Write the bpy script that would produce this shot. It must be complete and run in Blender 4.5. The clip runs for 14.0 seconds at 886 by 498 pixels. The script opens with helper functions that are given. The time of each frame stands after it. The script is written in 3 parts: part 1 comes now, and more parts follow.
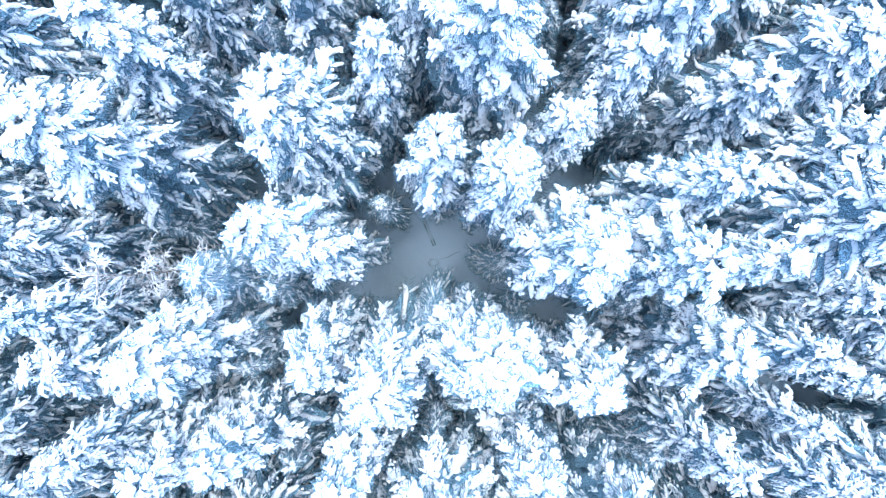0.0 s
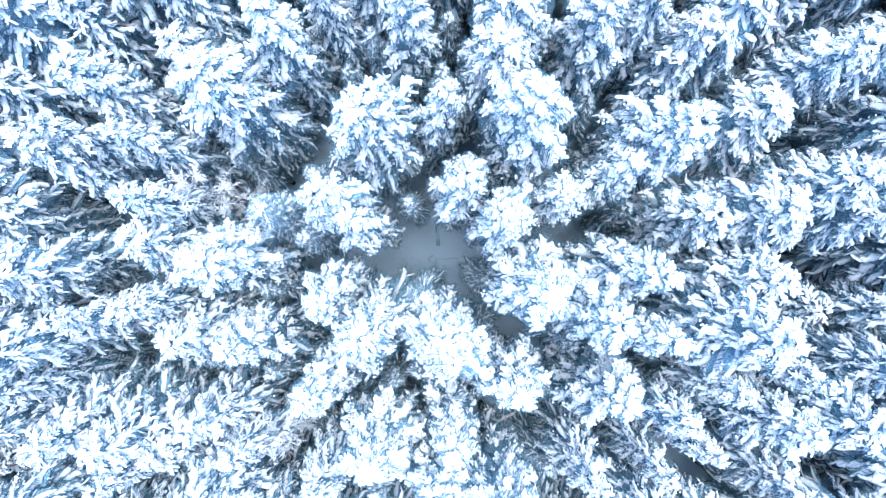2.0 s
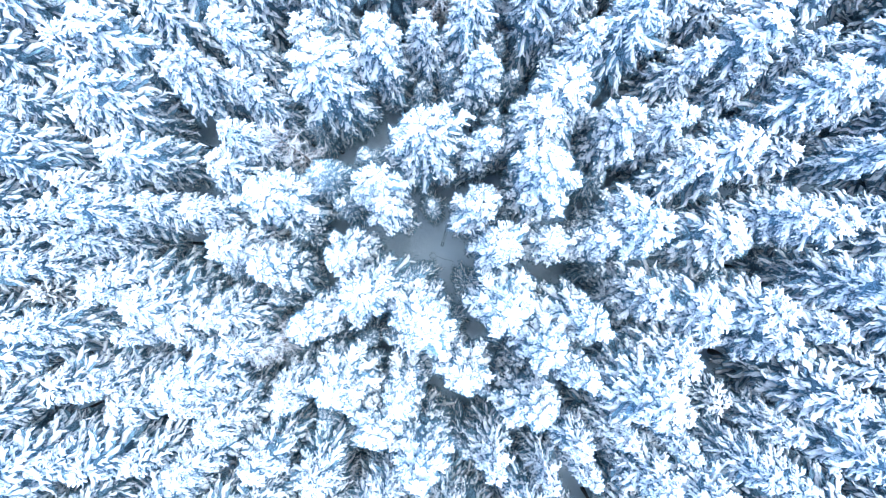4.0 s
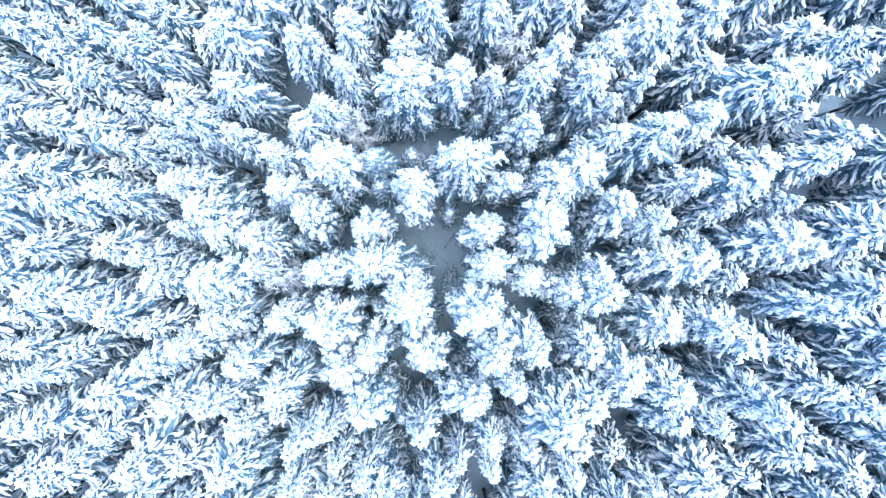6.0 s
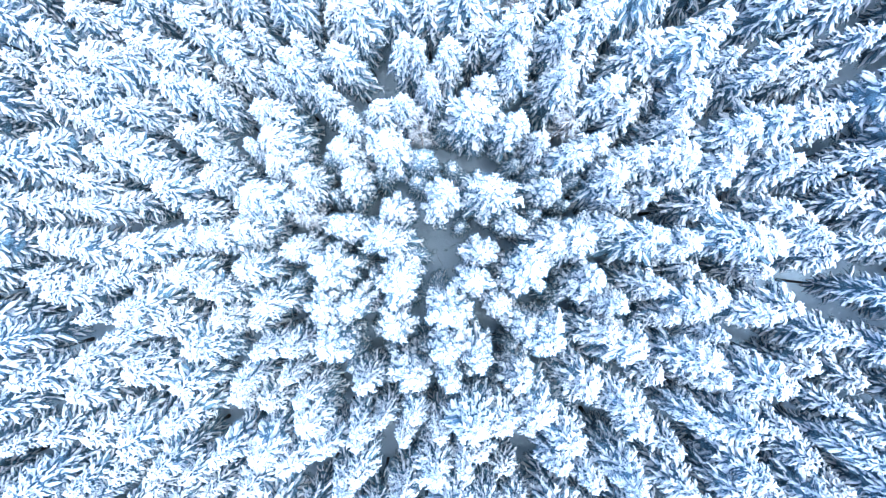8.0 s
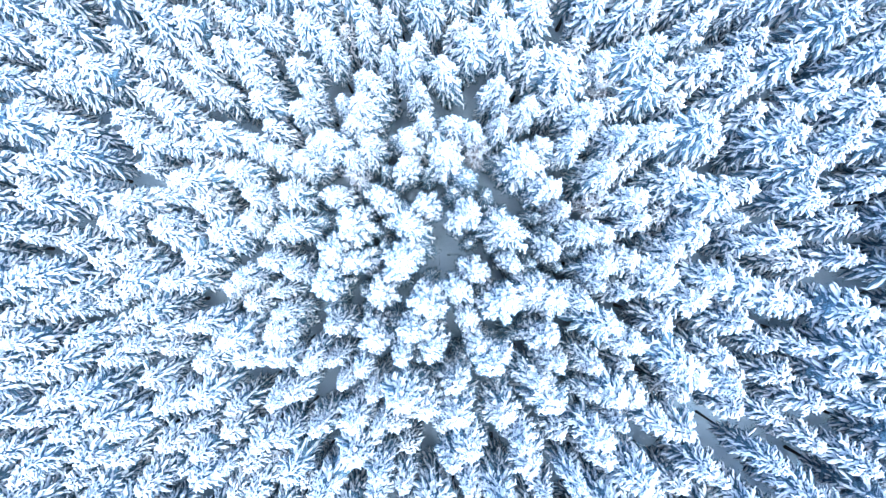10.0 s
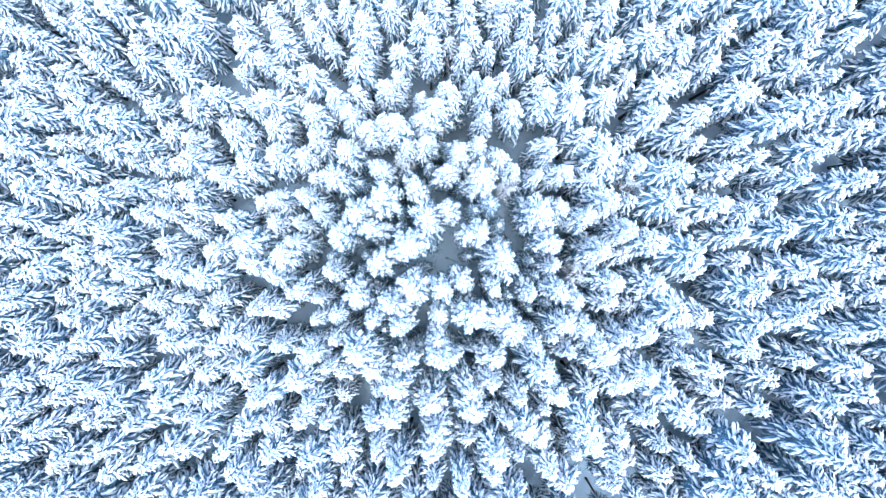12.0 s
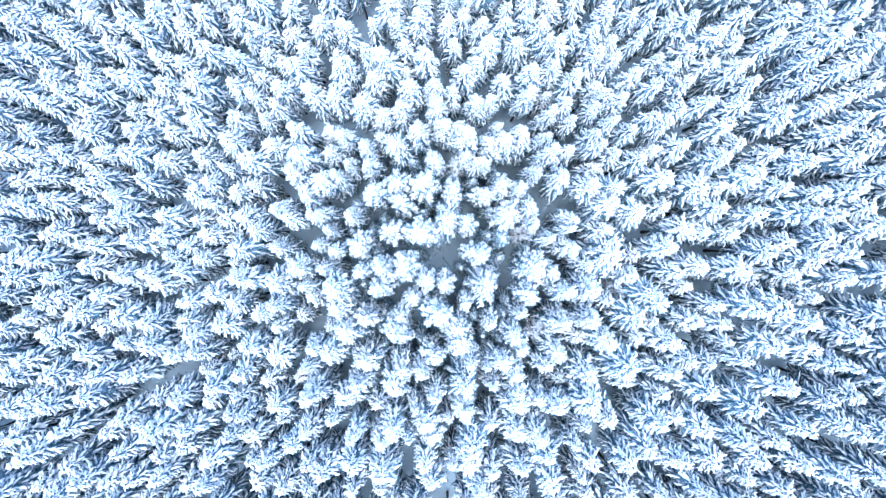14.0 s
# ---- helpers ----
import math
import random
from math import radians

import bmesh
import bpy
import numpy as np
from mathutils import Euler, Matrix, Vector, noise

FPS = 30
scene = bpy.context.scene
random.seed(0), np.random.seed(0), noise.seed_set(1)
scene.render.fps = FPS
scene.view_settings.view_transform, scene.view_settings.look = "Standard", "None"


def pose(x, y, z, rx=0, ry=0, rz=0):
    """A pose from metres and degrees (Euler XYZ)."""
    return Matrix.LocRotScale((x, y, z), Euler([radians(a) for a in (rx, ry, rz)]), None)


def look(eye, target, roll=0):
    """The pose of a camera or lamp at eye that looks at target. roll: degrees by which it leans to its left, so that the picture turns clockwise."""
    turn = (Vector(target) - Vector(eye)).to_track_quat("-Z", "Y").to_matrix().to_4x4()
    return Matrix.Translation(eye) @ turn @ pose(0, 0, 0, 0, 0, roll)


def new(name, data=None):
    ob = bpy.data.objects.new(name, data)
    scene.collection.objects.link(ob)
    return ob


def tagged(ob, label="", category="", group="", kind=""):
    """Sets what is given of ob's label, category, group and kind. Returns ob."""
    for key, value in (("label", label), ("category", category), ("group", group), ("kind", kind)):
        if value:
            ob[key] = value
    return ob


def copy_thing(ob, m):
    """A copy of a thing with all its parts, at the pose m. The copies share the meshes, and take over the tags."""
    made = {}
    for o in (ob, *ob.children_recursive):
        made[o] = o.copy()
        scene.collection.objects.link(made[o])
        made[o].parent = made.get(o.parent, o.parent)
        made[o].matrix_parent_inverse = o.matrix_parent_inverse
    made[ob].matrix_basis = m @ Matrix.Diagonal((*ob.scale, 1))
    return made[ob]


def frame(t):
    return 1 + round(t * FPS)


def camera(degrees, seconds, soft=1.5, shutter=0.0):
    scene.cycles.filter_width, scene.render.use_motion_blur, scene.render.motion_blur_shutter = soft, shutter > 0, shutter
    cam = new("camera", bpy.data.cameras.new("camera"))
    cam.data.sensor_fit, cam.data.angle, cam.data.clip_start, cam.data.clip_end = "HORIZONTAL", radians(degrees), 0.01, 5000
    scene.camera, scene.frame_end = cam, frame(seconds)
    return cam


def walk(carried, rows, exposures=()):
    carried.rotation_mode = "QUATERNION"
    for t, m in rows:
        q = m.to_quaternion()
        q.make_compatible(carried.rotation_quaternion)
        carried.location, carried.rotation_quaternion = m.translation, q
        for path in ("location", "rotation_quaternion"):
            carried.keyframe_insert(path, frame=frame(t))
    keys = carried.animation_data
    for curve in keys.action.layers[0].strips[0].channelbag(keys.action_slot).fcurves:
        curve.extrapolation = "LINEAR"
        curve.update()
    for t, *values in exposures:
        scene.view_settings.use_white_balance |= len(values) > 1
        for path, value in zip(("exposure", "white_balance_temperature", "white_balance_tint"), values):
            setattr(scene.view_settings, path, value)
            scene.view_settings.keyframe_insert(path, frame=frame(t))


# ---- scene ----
cam = camera(75.0, 14.0, soft=1.0)
# seconds, east, north, height over the snow, tilt, lean, heading
PATH = [
    (0.0, -0.000, -0.000, 36.000, -0.018, -0.102, 0.000),
    (0.5, 0.003, 0.070, 37.531, -0.127, -0.058, 4.962),
    (1.0, 0.012, 0.117, 39.092, -0.142, 0.021, 10.041),
    (1.5, 0.017, 0.129, 40.645, -0.051, 0.068, 14.860),
    (2.0, 0.013, 0.174, 42.195, -0.032, 0.133, 19.359),
    (2.5, 0.001, 0.205, 43.734, -0.028, 0.155, 23.895),
    (3.0, -0.033, 0.241, 45.271, -0.060, 0.191, 28.908),
    (5.5, -0.453, 0.177, 54.059, -0.095, 0.059, 54.873),
    (6.0, -0.519, 0.177, 55.894, -0.090, 0.057, 60.140),
    (6.5, -0.594, 0.185, 57.788, -0.089, 0.061, 66.177),
    (7.0, -0.672, 0.183, 59.738, -0.102, 0.062, 72.230),
    (7.5, -0.754, 0.152, 61.738, -0.119, 0.051, 78.412),
    (8.0, -0.846, 0.075, 63.739, -0.150, 0.005, 84.590),
    (10.5, -1.307, -0.512, 73.982, -0.169, 0.213, 118.269),
    (11.0, -1.309, -0.602, 76.131, -0.116, 0.207, 124.534),
    (11.5, -1.242, -0.692, 78.273, -0.054, 0.165, 130.823),
    (12.0, -1.157, -0.786, 80.389, -0.038, 0.108, 137.124),
    (12.5, -1.071, -0.902, 82.546, -0.053, 0.057, 143.806),
    (13.0, -0.974, -1.041, 84.727, -0.091, 0.003, 151.429),
    (13.5, -0.877, -1.200, 86.912, -0.152, -0.032, 159.793),
    (14.0, -0.772, -1.381, 89.102, -0.236, -0.028, 168.476),
]
EXPOSURES = [(0.0, 1.95, 5790.0, 9.0), (6.0, 1.88, 5710.0, 9.5), (14.0, 1.82, 5610.0, 10.0)]
walk(cam, [(t, pose(x, y, z, tilt, lean, head)) for t, x, y, z, tilt, lean, head in PATH], exposures=EXPOSURES)

# ---- light: blue winter sky, a wide sun veiled by thin cloud ----
SUN_HEIGHT, SUN_SIDE = 78.0, 15.0
world = bpy.data.worlds.new("winter_sky")
scene.world = world
world.use_nodes = True
wn = world.node_tree
sky = wn.nodes.new("ShaderNodeTexSky")
sky.sky_type, sky.sun_disc = "NISHITA", False
sky.sun_elevation, sky.sun_rotation = radians(SUN_HEIGHT), radians(SUN_SIDE)
sky.air_density, sky.dust_density, sky.ozone_density = 1.0, 2.5, 1.5
wn.links.new(sky.outputs[0], wn.nodes["Background"].inputs[0])
wn.nodes["Background"].inputs[1].default_value = 0.15
sun = new("sun", bpy.data.lights.new("sun", "SUN"))
sun.data.energy, sun.data.angle, sun.data.color = 1.3, radians(60), (1.0, 0.99, 0.97)
away = math.cos(radians(SUN_HEIGHT))
sun.matrix_world = look((140 * away * math.sin(radians(SUN_SIDE)), 140 * away * math.cos(radians(SUN_SIDE)), 140 * math.sin(radians(SUN_HEIGHT))), (0, 0, 0))

# ---- materials ----
def material(name, rough=0.8):
    m = bpy.data.materials.new(name)
    m.use_nodes = True
    b = m.node_tree.nodes["Principled BSDF"]
    b.inputs["Roughness"].default_value = rough
    return m, m.node_tree, b


def noise_node(nt, scale, detail=4.0, rough=0.6, vector=None):
    n = nt.nodes.new("ShaderNodeTexNoise")
    n.inputs["Scale"].default_value, n.inputs["Detail"].default_value, n.inputs["Roughness"].default_value = scale, detail, rough
    if vector is not None:
        nt.links.new(vector, n.inputs["Vector"])
    return n.outputs["Fac"]


def ramp(nt, fac, lo, hi, a=0.0, b=1.0):
    n = nt.nodes.new("ShaderNodeMapRange")
    n.inputs["From Min"].default_value, n.inputs["From Max"].default_value = lo, hi
    n.inputs["To Min"].default_value, n.inputs["To Max"].default_value = a, b
    nt.links.new(fac, n.inputs["Value"])
    return n.outputs["Result"]


def blend(nt, fac, a, b):
    n = nt.nodes.new("ShaderNodeMix")
    n.data_type = "RGBA"
    nt.links.new(fac, n.inputs[0])
    for socket, value in ((n.inputs[6], a), (n.inputs[7], b)):
        if isinstance(value, tuple):
            socket.default_value = (*value, 1)
        else:
            nt.links.new(value, socket)
    return n.outputs[2]


def bump(nt, bsdf, height, strength, distance):
    n = nt.nodes.new("ShaderNodeBump")
    n.inputs["Strength"].default_value, n.inputs["Distance"].default_value = strength, distance
    nt.links.new(height, n.inputs["Height"])
    nt.links.new(n.outputs[0], bsdf.inputs["Normal"])


def math_node(nt, op, a, b):
    n = nt.nodes.new("ShaderNodeMath")
    n.operation = op
    for socket, value in zip(n.inputs, (a, b)):
        if isinstance(value, (int, float)):
            socket.default_value = value
        else:
            nt.links.new(value, socket)
    return n.outputs[0]


def world_place(nt):
    return nt.nodes.new("ShaderNodeNewGeometry").outputs["Position"]


NEEDLE = (0.008, 0.040, 0.065)
FROST = (0.30, 0.54, 0.71)


def bough_snow():
    """Soft snow that lies on the boughs, with a few needle tips standing out of it."""
    m, nt, b = material("bough_snow", 0.75)
    place = world_place(nt)
    up = nt.nodes.new("ShaderNodeSeparateXYZ")
    nt.links.new(nt.nodes.new("ShaderNodeNewGeometry").outputs["Normal"], up.inputs[0])
    fine = noise_node(nt, 13.0, 3.0, 0.65, place)
    cover = math_node(nt, "ADD", up.outputs[2], math_node(nt, "MULTIPLY", math_node(nt, "SUBTRACT", fine, 0.5), 2.4))
    cover = ramp(nt, cover, -0.45, 0.05)
    tips = ramp(nt, noise_node(nt, 11.0, 2.0, 0.55, place), 0.60, 0.64, 1.0, 0.22)
    cover = math_node(nt, "MULTIPLY", cover, tips)
    white = blend(nt, noise_node(nt, 2.5, 2.0, 0.5, place), (0.80, 0.88, 0.93), (0.87, 0.92, 0.95))
    frost = ramp(nt, noise_node(nt, 24.0, 3.0, 0.7, place), 0.47, 0.57)
    below = blend(nt, frost, NEEDLE, FROST)
    nt.links.new(blend(nt, cover, below, white), b.inputs["Base Color"])
    bump(nt, b, noise_node(nt, 11.0, 5.0, 0.7, place), 0.85, 0.06)
    return m


def needles(name, low, high):
    m, nt, b = material(name, 0.7)
    place = world_place(nt)
    frost = ramp(nt, noise_node(nt, 27.0, 3.0, 0.7, place), low, high)
    green = blend(nt, noise_node(nt, 0.8, 2.0, 0.5, place), NEEDLE, (0.014, 0.052, 0.07))
    nt.links.new(blend(nt, frost, green, FROST), b.inputs["Base Color"])
    bump(nt, b, noise_node(nt, 40.0, 2.0, 0.6, place), 0.5, 0.03)
    return m


def bark():
    m, nt, b = material("bark", 0.9)
    place = world_place(nt)
    rough = noise_node(nt, 14.0, 5.0, 0.7, place)
    brown = blend(nt, rough, (0.022, 0.024, 0.028), (0.075, 0.075, 0.075))
    frost = ramp(nt, noise_node(nt, 5.0, 4.0, 0.7, place), 0.58, 0.72, 0.0, 0.7)
    nt.links.new(blend(nt, frost, brown, FROST), b.inputs["Base Color"])
    bump(nt, b, rough, 0.8, 0.04)
    return m


def ground_snow():
    m, nt, b = material("ground_snow", 0.8)
    place = world_place(nt)
    # blue shade under the trees is put into this snow colour, darker than bough_snow
    shade_tint = blend(nt, noise_node(nt, 0.35, 3.0, 0.5, place), (0.38, 0.54, 0.66), (0.50, 0.65, 0.76))
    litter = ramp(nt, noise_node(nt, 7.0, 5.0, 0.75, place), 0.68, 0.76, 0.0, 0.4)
    nt.links.new(blend(nt, litter, shade_tint, (0.16, 0.16, 0.15)), b.inputs["Base Color"])
    bump(nt, b, noise_node(nt, 2.2, 5.0, 0.6, place), 0.5, 0.15)
    return m


MAT_SNOW, MAT_NEEDLE, MAT_BARK, MAT_GROUND = bough_snow(), needles("needles", 0.47, 0.57), bark(), ground_snow()
MAT_FROSTED = needles("frosted_needles", 0.44, 0.56)


def plain(name, a, b_col, scale, rough=0.8):
    m, nt, b = material(name, rough)
    place = world_place(nt)
    fac = noise_node(nt, scale, 4.0, 0.65, place)
    nt.links.new(blend(nt, ramp(nt, fac, 0.38, 0.62), a, b_col), b.inputs["Base Color"])
    bump(nt, b, fac, 0.5, 0.02)
    return m


MAT_RIME = plain("rime", (0.62, 0.70, 0.76), (0.88, 0.91, 0.94), 8.0)
MAT_BIRCH = plain("birch_bark", (0.10, 0.09, 0.09), (0.62, 0.62, 0.62), 6.0)
# trodden snow, with the shade of its grooves painted in as dark blue
MAT_PRESSED_SHADE = plain("pressed_snow_shade", (0.10, 0.17, 0.23), (0.20, 0.30, 0.38), 5.0)


# ---- mesh helpers ----
def mesh_of(name, verts, faces, mat, smooth=True):
    """One mesh from arrays of places and of four-cornered faces."""
    verts, faces = np.asarray(verts, np.float32), np.asarray(faces, np.int32)
    me = bpy.data.meshes.new(name)
    me.vertices.add(len(verts))
    me.vertices.foreach_set("co", verts.ravel())
    me.loops.add(faces.size)
    me.loops.foreach_set("vertex_index", faces.ravel())
    me.polygons.add(len(faces))
    me.polygons.foreach_set("loop_start", np.arange(0, faces.size, 4, dtype=np.int32))
    me.update(calc_edges=True)
    me.validate()
    me.polygons.foreach_set("use_smooth", np.full(len(me.polygons), smooth))
    me.materials.append(mat)
    return me


def tubes(path, wide, high, sides):
    """Tapering tubes along many paths (b, n, 3) with half widths and half heights (b, n); those with four or six sides are closed at the far end."""
    b, n, _ = path.shape
    along = np.gradient(path, axis=1)
    along /= np.linalg.norm(along, axis=2, keepdims=True) + 1e-9
    side = np.cross(along, (0.0, 0.0, 1.0))
    length = np.linalg.norm(side, axis=2, keepdims=True)
    side = np.where(length > 0.05, side / (length + 1e-9), np.array((1.0, 0.0, 0.0)))
    up = np.cross(side, along)
    turn = np.arange(sides) * 2 * np.pi / sides
    ring = (np.cos(turn)[:, None] * (side * wide[..., None])[:, :, None, :] + np.sin(turn)[:, None] * (up * high[..., None])[:, :, None, :])
    verts = (path[:, :, None, :] + ring).reshape(-1, 3)
    i, j = np.meshgrid(np.arange(n - 1), np.arange(sides), indexing="ij")
    k = (j + 1) % sides
    quad = np.stack([i * sides + j, i * sides + k, (i + 1) * sides + k, (i + 1) * sides + j], -1).reshape(-1, 4)
    end = (n - 1) * sides
    if sides == 4:
        quad = np.concatenate([quad, [(end, end + 1, end + 2, end + 3)]])
    if sides == 6:
        quad = np.concatenate([quad, [(end, end + 1, end + 2, end + 3), (end, end + 3, end + 4, end + 5)]])
    faces = (quad[None] + (np.arange(b) * n * sides)[:, None, None]).reshape(-1, 4)
    return verts, faces


class Soup:
    """Gathers tubes and blades that belong to one mesh, and which bough each belongs to."""

    def __init__(self):
        self.verts, self.faces, self.owner, self.count = [], [], [], 0

    def add(self, verts, faces, owner=None):
        self.verts.append(verts)
        self.faces.append(faces + self.count)
        self.owner.append(np.full(len(faces), -1) if owner is None else np.repeat(owner, len(faces) // len(owner)))
        self.count += len(verts)

    def arrays(self):
        return np.concatenate(self.verts), np.concatenate(self.faces)

    def split(self, limit):
        """The rest, and then each of the boughs below the limit, as arrays of their own."""
        verts, faces = self.arrays()
        owner = np.concatenate(self.owner)
        owner[owner >= limit] = -1
        for i in range(-1, limit):
            used, index = np.unique(faces[owner == i], return_inverse=True)
            yield verts[used], index.reshape(-1, 4)


def along(path, t):
    """Places at the shares t (m,) or (b, m) of many evenly stepped paths (b, k, 3)."""
    b, k, _ = path.shape
    f = np.broadcast_to(np.atleast_2d(t), (b, np.atleast_2d(t).shape[1])) * (k - 1)
    lo = np.clip(f.astype(int), 0, k - 2)
    w = (f - lo)[..., None]
    rows = np.arange(b)[:, None]
    return path[rows, lo] * (1 - w) + path[rows, lo + 1] * w


class Lumps:
    """A cheap lumpy field, about -1 to 1, whose lumps are a given size across."""

    def __init__(self, rng, size):
        self.way = rng.normal(0, 1, (7, 3))
        self.way *= (2 * np.pi / size / np.linalg.norm(self.way, axis=1, keepdims=True)) * rng.uniform(0.7, 1.4, (7, 1))
        self.phase = rng.uniform(0, 6.28, 7)

    def __call__(self, p):
        return np.sin(p @ self.way.T + self.phase).sum(-1) / 2.6


ROUND = {2: ((-1.2, 0.85), (1.0, 0.50)), 3: ((-1.2, 0.25, 0.95), (0.75, 1.0, 0.42)), 4: ((-1.0, -0.55, 0.55, 0.95), (0.40, 0.92, 0.98, 0.45)), 5: ((-1.0, -0.75, 0.0, 0.75, 1.0), (0.2, 0.75, 1.0, 0.78, 0.25))}


def clumps(soup, centre, way, wide, long, flat, rings, sides, field, depth, owner=None):
    """Rounded clumps of snow: lumpy, flattened ovals that lie along a way."""
    u, girth = (np.array(v) for v in ROUND[rings])
    path = centre[:, None] + way[:, None] * (long[:, None] * u[None])[..., None]
    half = wide[:, None] * girth[None]
    verts, faces = tubes(path, half, half * flat, sides)
    core = np.repeat(path.reshape(-1, 3), sides, 0)
    soup.add(core + (verts - core) * (1 + depth * field(verts))[:, None], faces, owner)


def sprays(soup, start, way, size, blades, rng, thick, owner=None):
    """Flat fish-bone sprays of needles: pairs of blades along straight twigs."""
    n = len(start)
    u = np.linspace(0.12, 1.0, blades)
    flat = np.cross(way, (0, 0, 1.0))
    flat /= np.linalg.norm(flat, axis=1, keepdims=True) + 1e-9
    pos = start[:, None] + way[:, None] * (size[:, None] * u[None])[..., None]
    for hand in (-1, 1):
        span = (0.05 + 0.34 * size[:, None] * (1.1 - 0.75 * u[None])) * rng.uniform(0.6, 1.3, (n, blades))
        tip = pos + (flat[:, None] * hand * 0.8 + way[:, None] * 0.7) * span[..., None]
        tip[..., 2] -= span * rng.uniform(0.25, 0.9, (n, blades))
        half = way[:, None] * (thick + 0.035 * span)[..., None]
        mid = (pos + tip) / 2 + np.array((0, 0, 0.015))
        quad = np.stack([pos - half * 0.4, mid - half, tip, mid + half], 2).reshape(-1, 3)
        soup.add(quad, np.arange(len(quad)).reshape(-1, 4), owner)


def crown_radius(s, shape):
    """Half width of a crown, as a share of its greatest, s = 0 at the tip and 1 at its foot."""
    rise = np.clip(s / shape, 0, 1) ** 0.75
    return (0.14 + 0.86 * rise) * (1 - 0.15 * np.clip((s - 0.8) / 0.2, 0, 1))


def inner_crown(rng, height, radius, foot, shape, sway_at, rings, sides, dense):
    """The dark inside of a crown: a ragged cone of needled twigs that the boughs stand out from."""
    s = np.linspace(0.0, 1.0, rings)
    level = height - 0.4 - s * (height * (1 - foot) - 0.4)
    turn = np.arange(sides) * 2 * np.pi / sides
    wide = dense * radius * crown_radius(s, shape) * np.interp(s, [0, 0.06, 0.3, 0.75, 0.93, 1], [0.10, 0.34, 0.46, 0.46, 0.36, 0.08])
    place = np.stack([wide[:, None] * np.cos(turn + s[:, None] * 9), wide[:, None] * np.sin(turn + s[:, None] * 9), np.broadcast_to(level[:, None], (rings, sides))], -1)
    big, small = Lumps(rng, 1.5), Lumps(rng, 0.7)
    grow = 1 + 0.22 * big(place) + 0.26 * small(place)
    place[..., :2] *= grow[..., None]
    place[..., 2] += 0.25 * small(place + 3.0) - 0.15 * grow
    place[..., :2] += sway_at(level)[:, None]
    i, j = np.meshgrid(np.arange(rings - 1), np.arange(sides), indexing="ij")
    k = (j + 1) % sides
    return place.reshape(-1, 3), np.stack([(i + 1) * sides + j, (i + 1) * sides + k, i * sides + k, i * sides + j], -1).reshape(-1, 4)


def bough_paths(rng, level, turn, s, radius, shape, lean, twist, sway_at, k=9):
    """Limbs that leave the trunk level or a little upwards and bend down under their load."""
    b = len(level)
    bulge = 1 + 0.16 * np.sin(turn * 2 + lean) + 0.12 * np.sin(turn + s * 7 + twist)
    reach = radius * crown_radius(s, shape) * bulge * rng.choice([0.82, 0.95, 1.05, 1.16], b) * rng.uniform(0.9, 1.1, b)
    rise = np.interp(s, [0, 0.06, 0.25, 1], [1.25, 0.55, 0.10, -0.20]) + rng.normal(0, 0.12, b)
    droop = np.interp(s, [0, 0.2, 1], [0.6, 0.95, 0.95]) * rng.uniform(0.6, 1.3, b)
    t = np.linspace(0, 1, k)
    tilt = rise[:, None] - droop[:, None] * t[None] ** 1.1
    bend = turn[:, None] + rng.normal(0, 0.22, (b, 1)) * t[None]
    unit = np.stack([np.cos(tilt) * np.cos(bend), np.cos(tilt) * np.sin(bend), np.sin(tilt)], -1)
    steps = unit * (reach / (k - 1))[:, None, None]
    path = np.concatenate([np.zeros((b, 1, 3)), np.cumsum(steps[:, :-1], 1)], 1)
    path[..., 2] += level[:, None]
    path[..., :2] += sway_at(level)[:, None]
    return path, unit, bend, tilt, reach


def snow_ridge(soup, rng, path, fat, rings, sides, girth, field, depth, owner):
    """The snow along a limb: one soft, lumpy ridge that swells and pinches and ends round."""
    b = len(path)
    q = 1 - 0.88 * (1 - np.linspace(0, 1, rings)) ** 1.35
    line = along(path, q)
    swell = np.interp(q, [0.12, 0.3, 0.6, 0.86, 0.96, 1.0], [0.45, 0.85, 1.0, 1.0, 0.75, 0.10])
    wide = (girth[0] + girth[1] * fat)[:, None] * swell[None] * rng.uniform(0.72, 1.30, (b, rings))
    wide[:, -1] *= 0.4
    line[:, 1:-1] += rng.normal(0, 0.05, (b, rings - 2, 3)) * fat[:, None, None] * np.array((1, 1, 0.3))
    line[..., 2] += wide * 0.45
    verts, faces = tubes(line, wide, wide * 0.78, sides)
    core = np.repeat(line.reshape(-1, 3), sides, 0)
    soup.add(core + (verts - core) * (1 + depth * field(verts))[:, None], faces, owner)


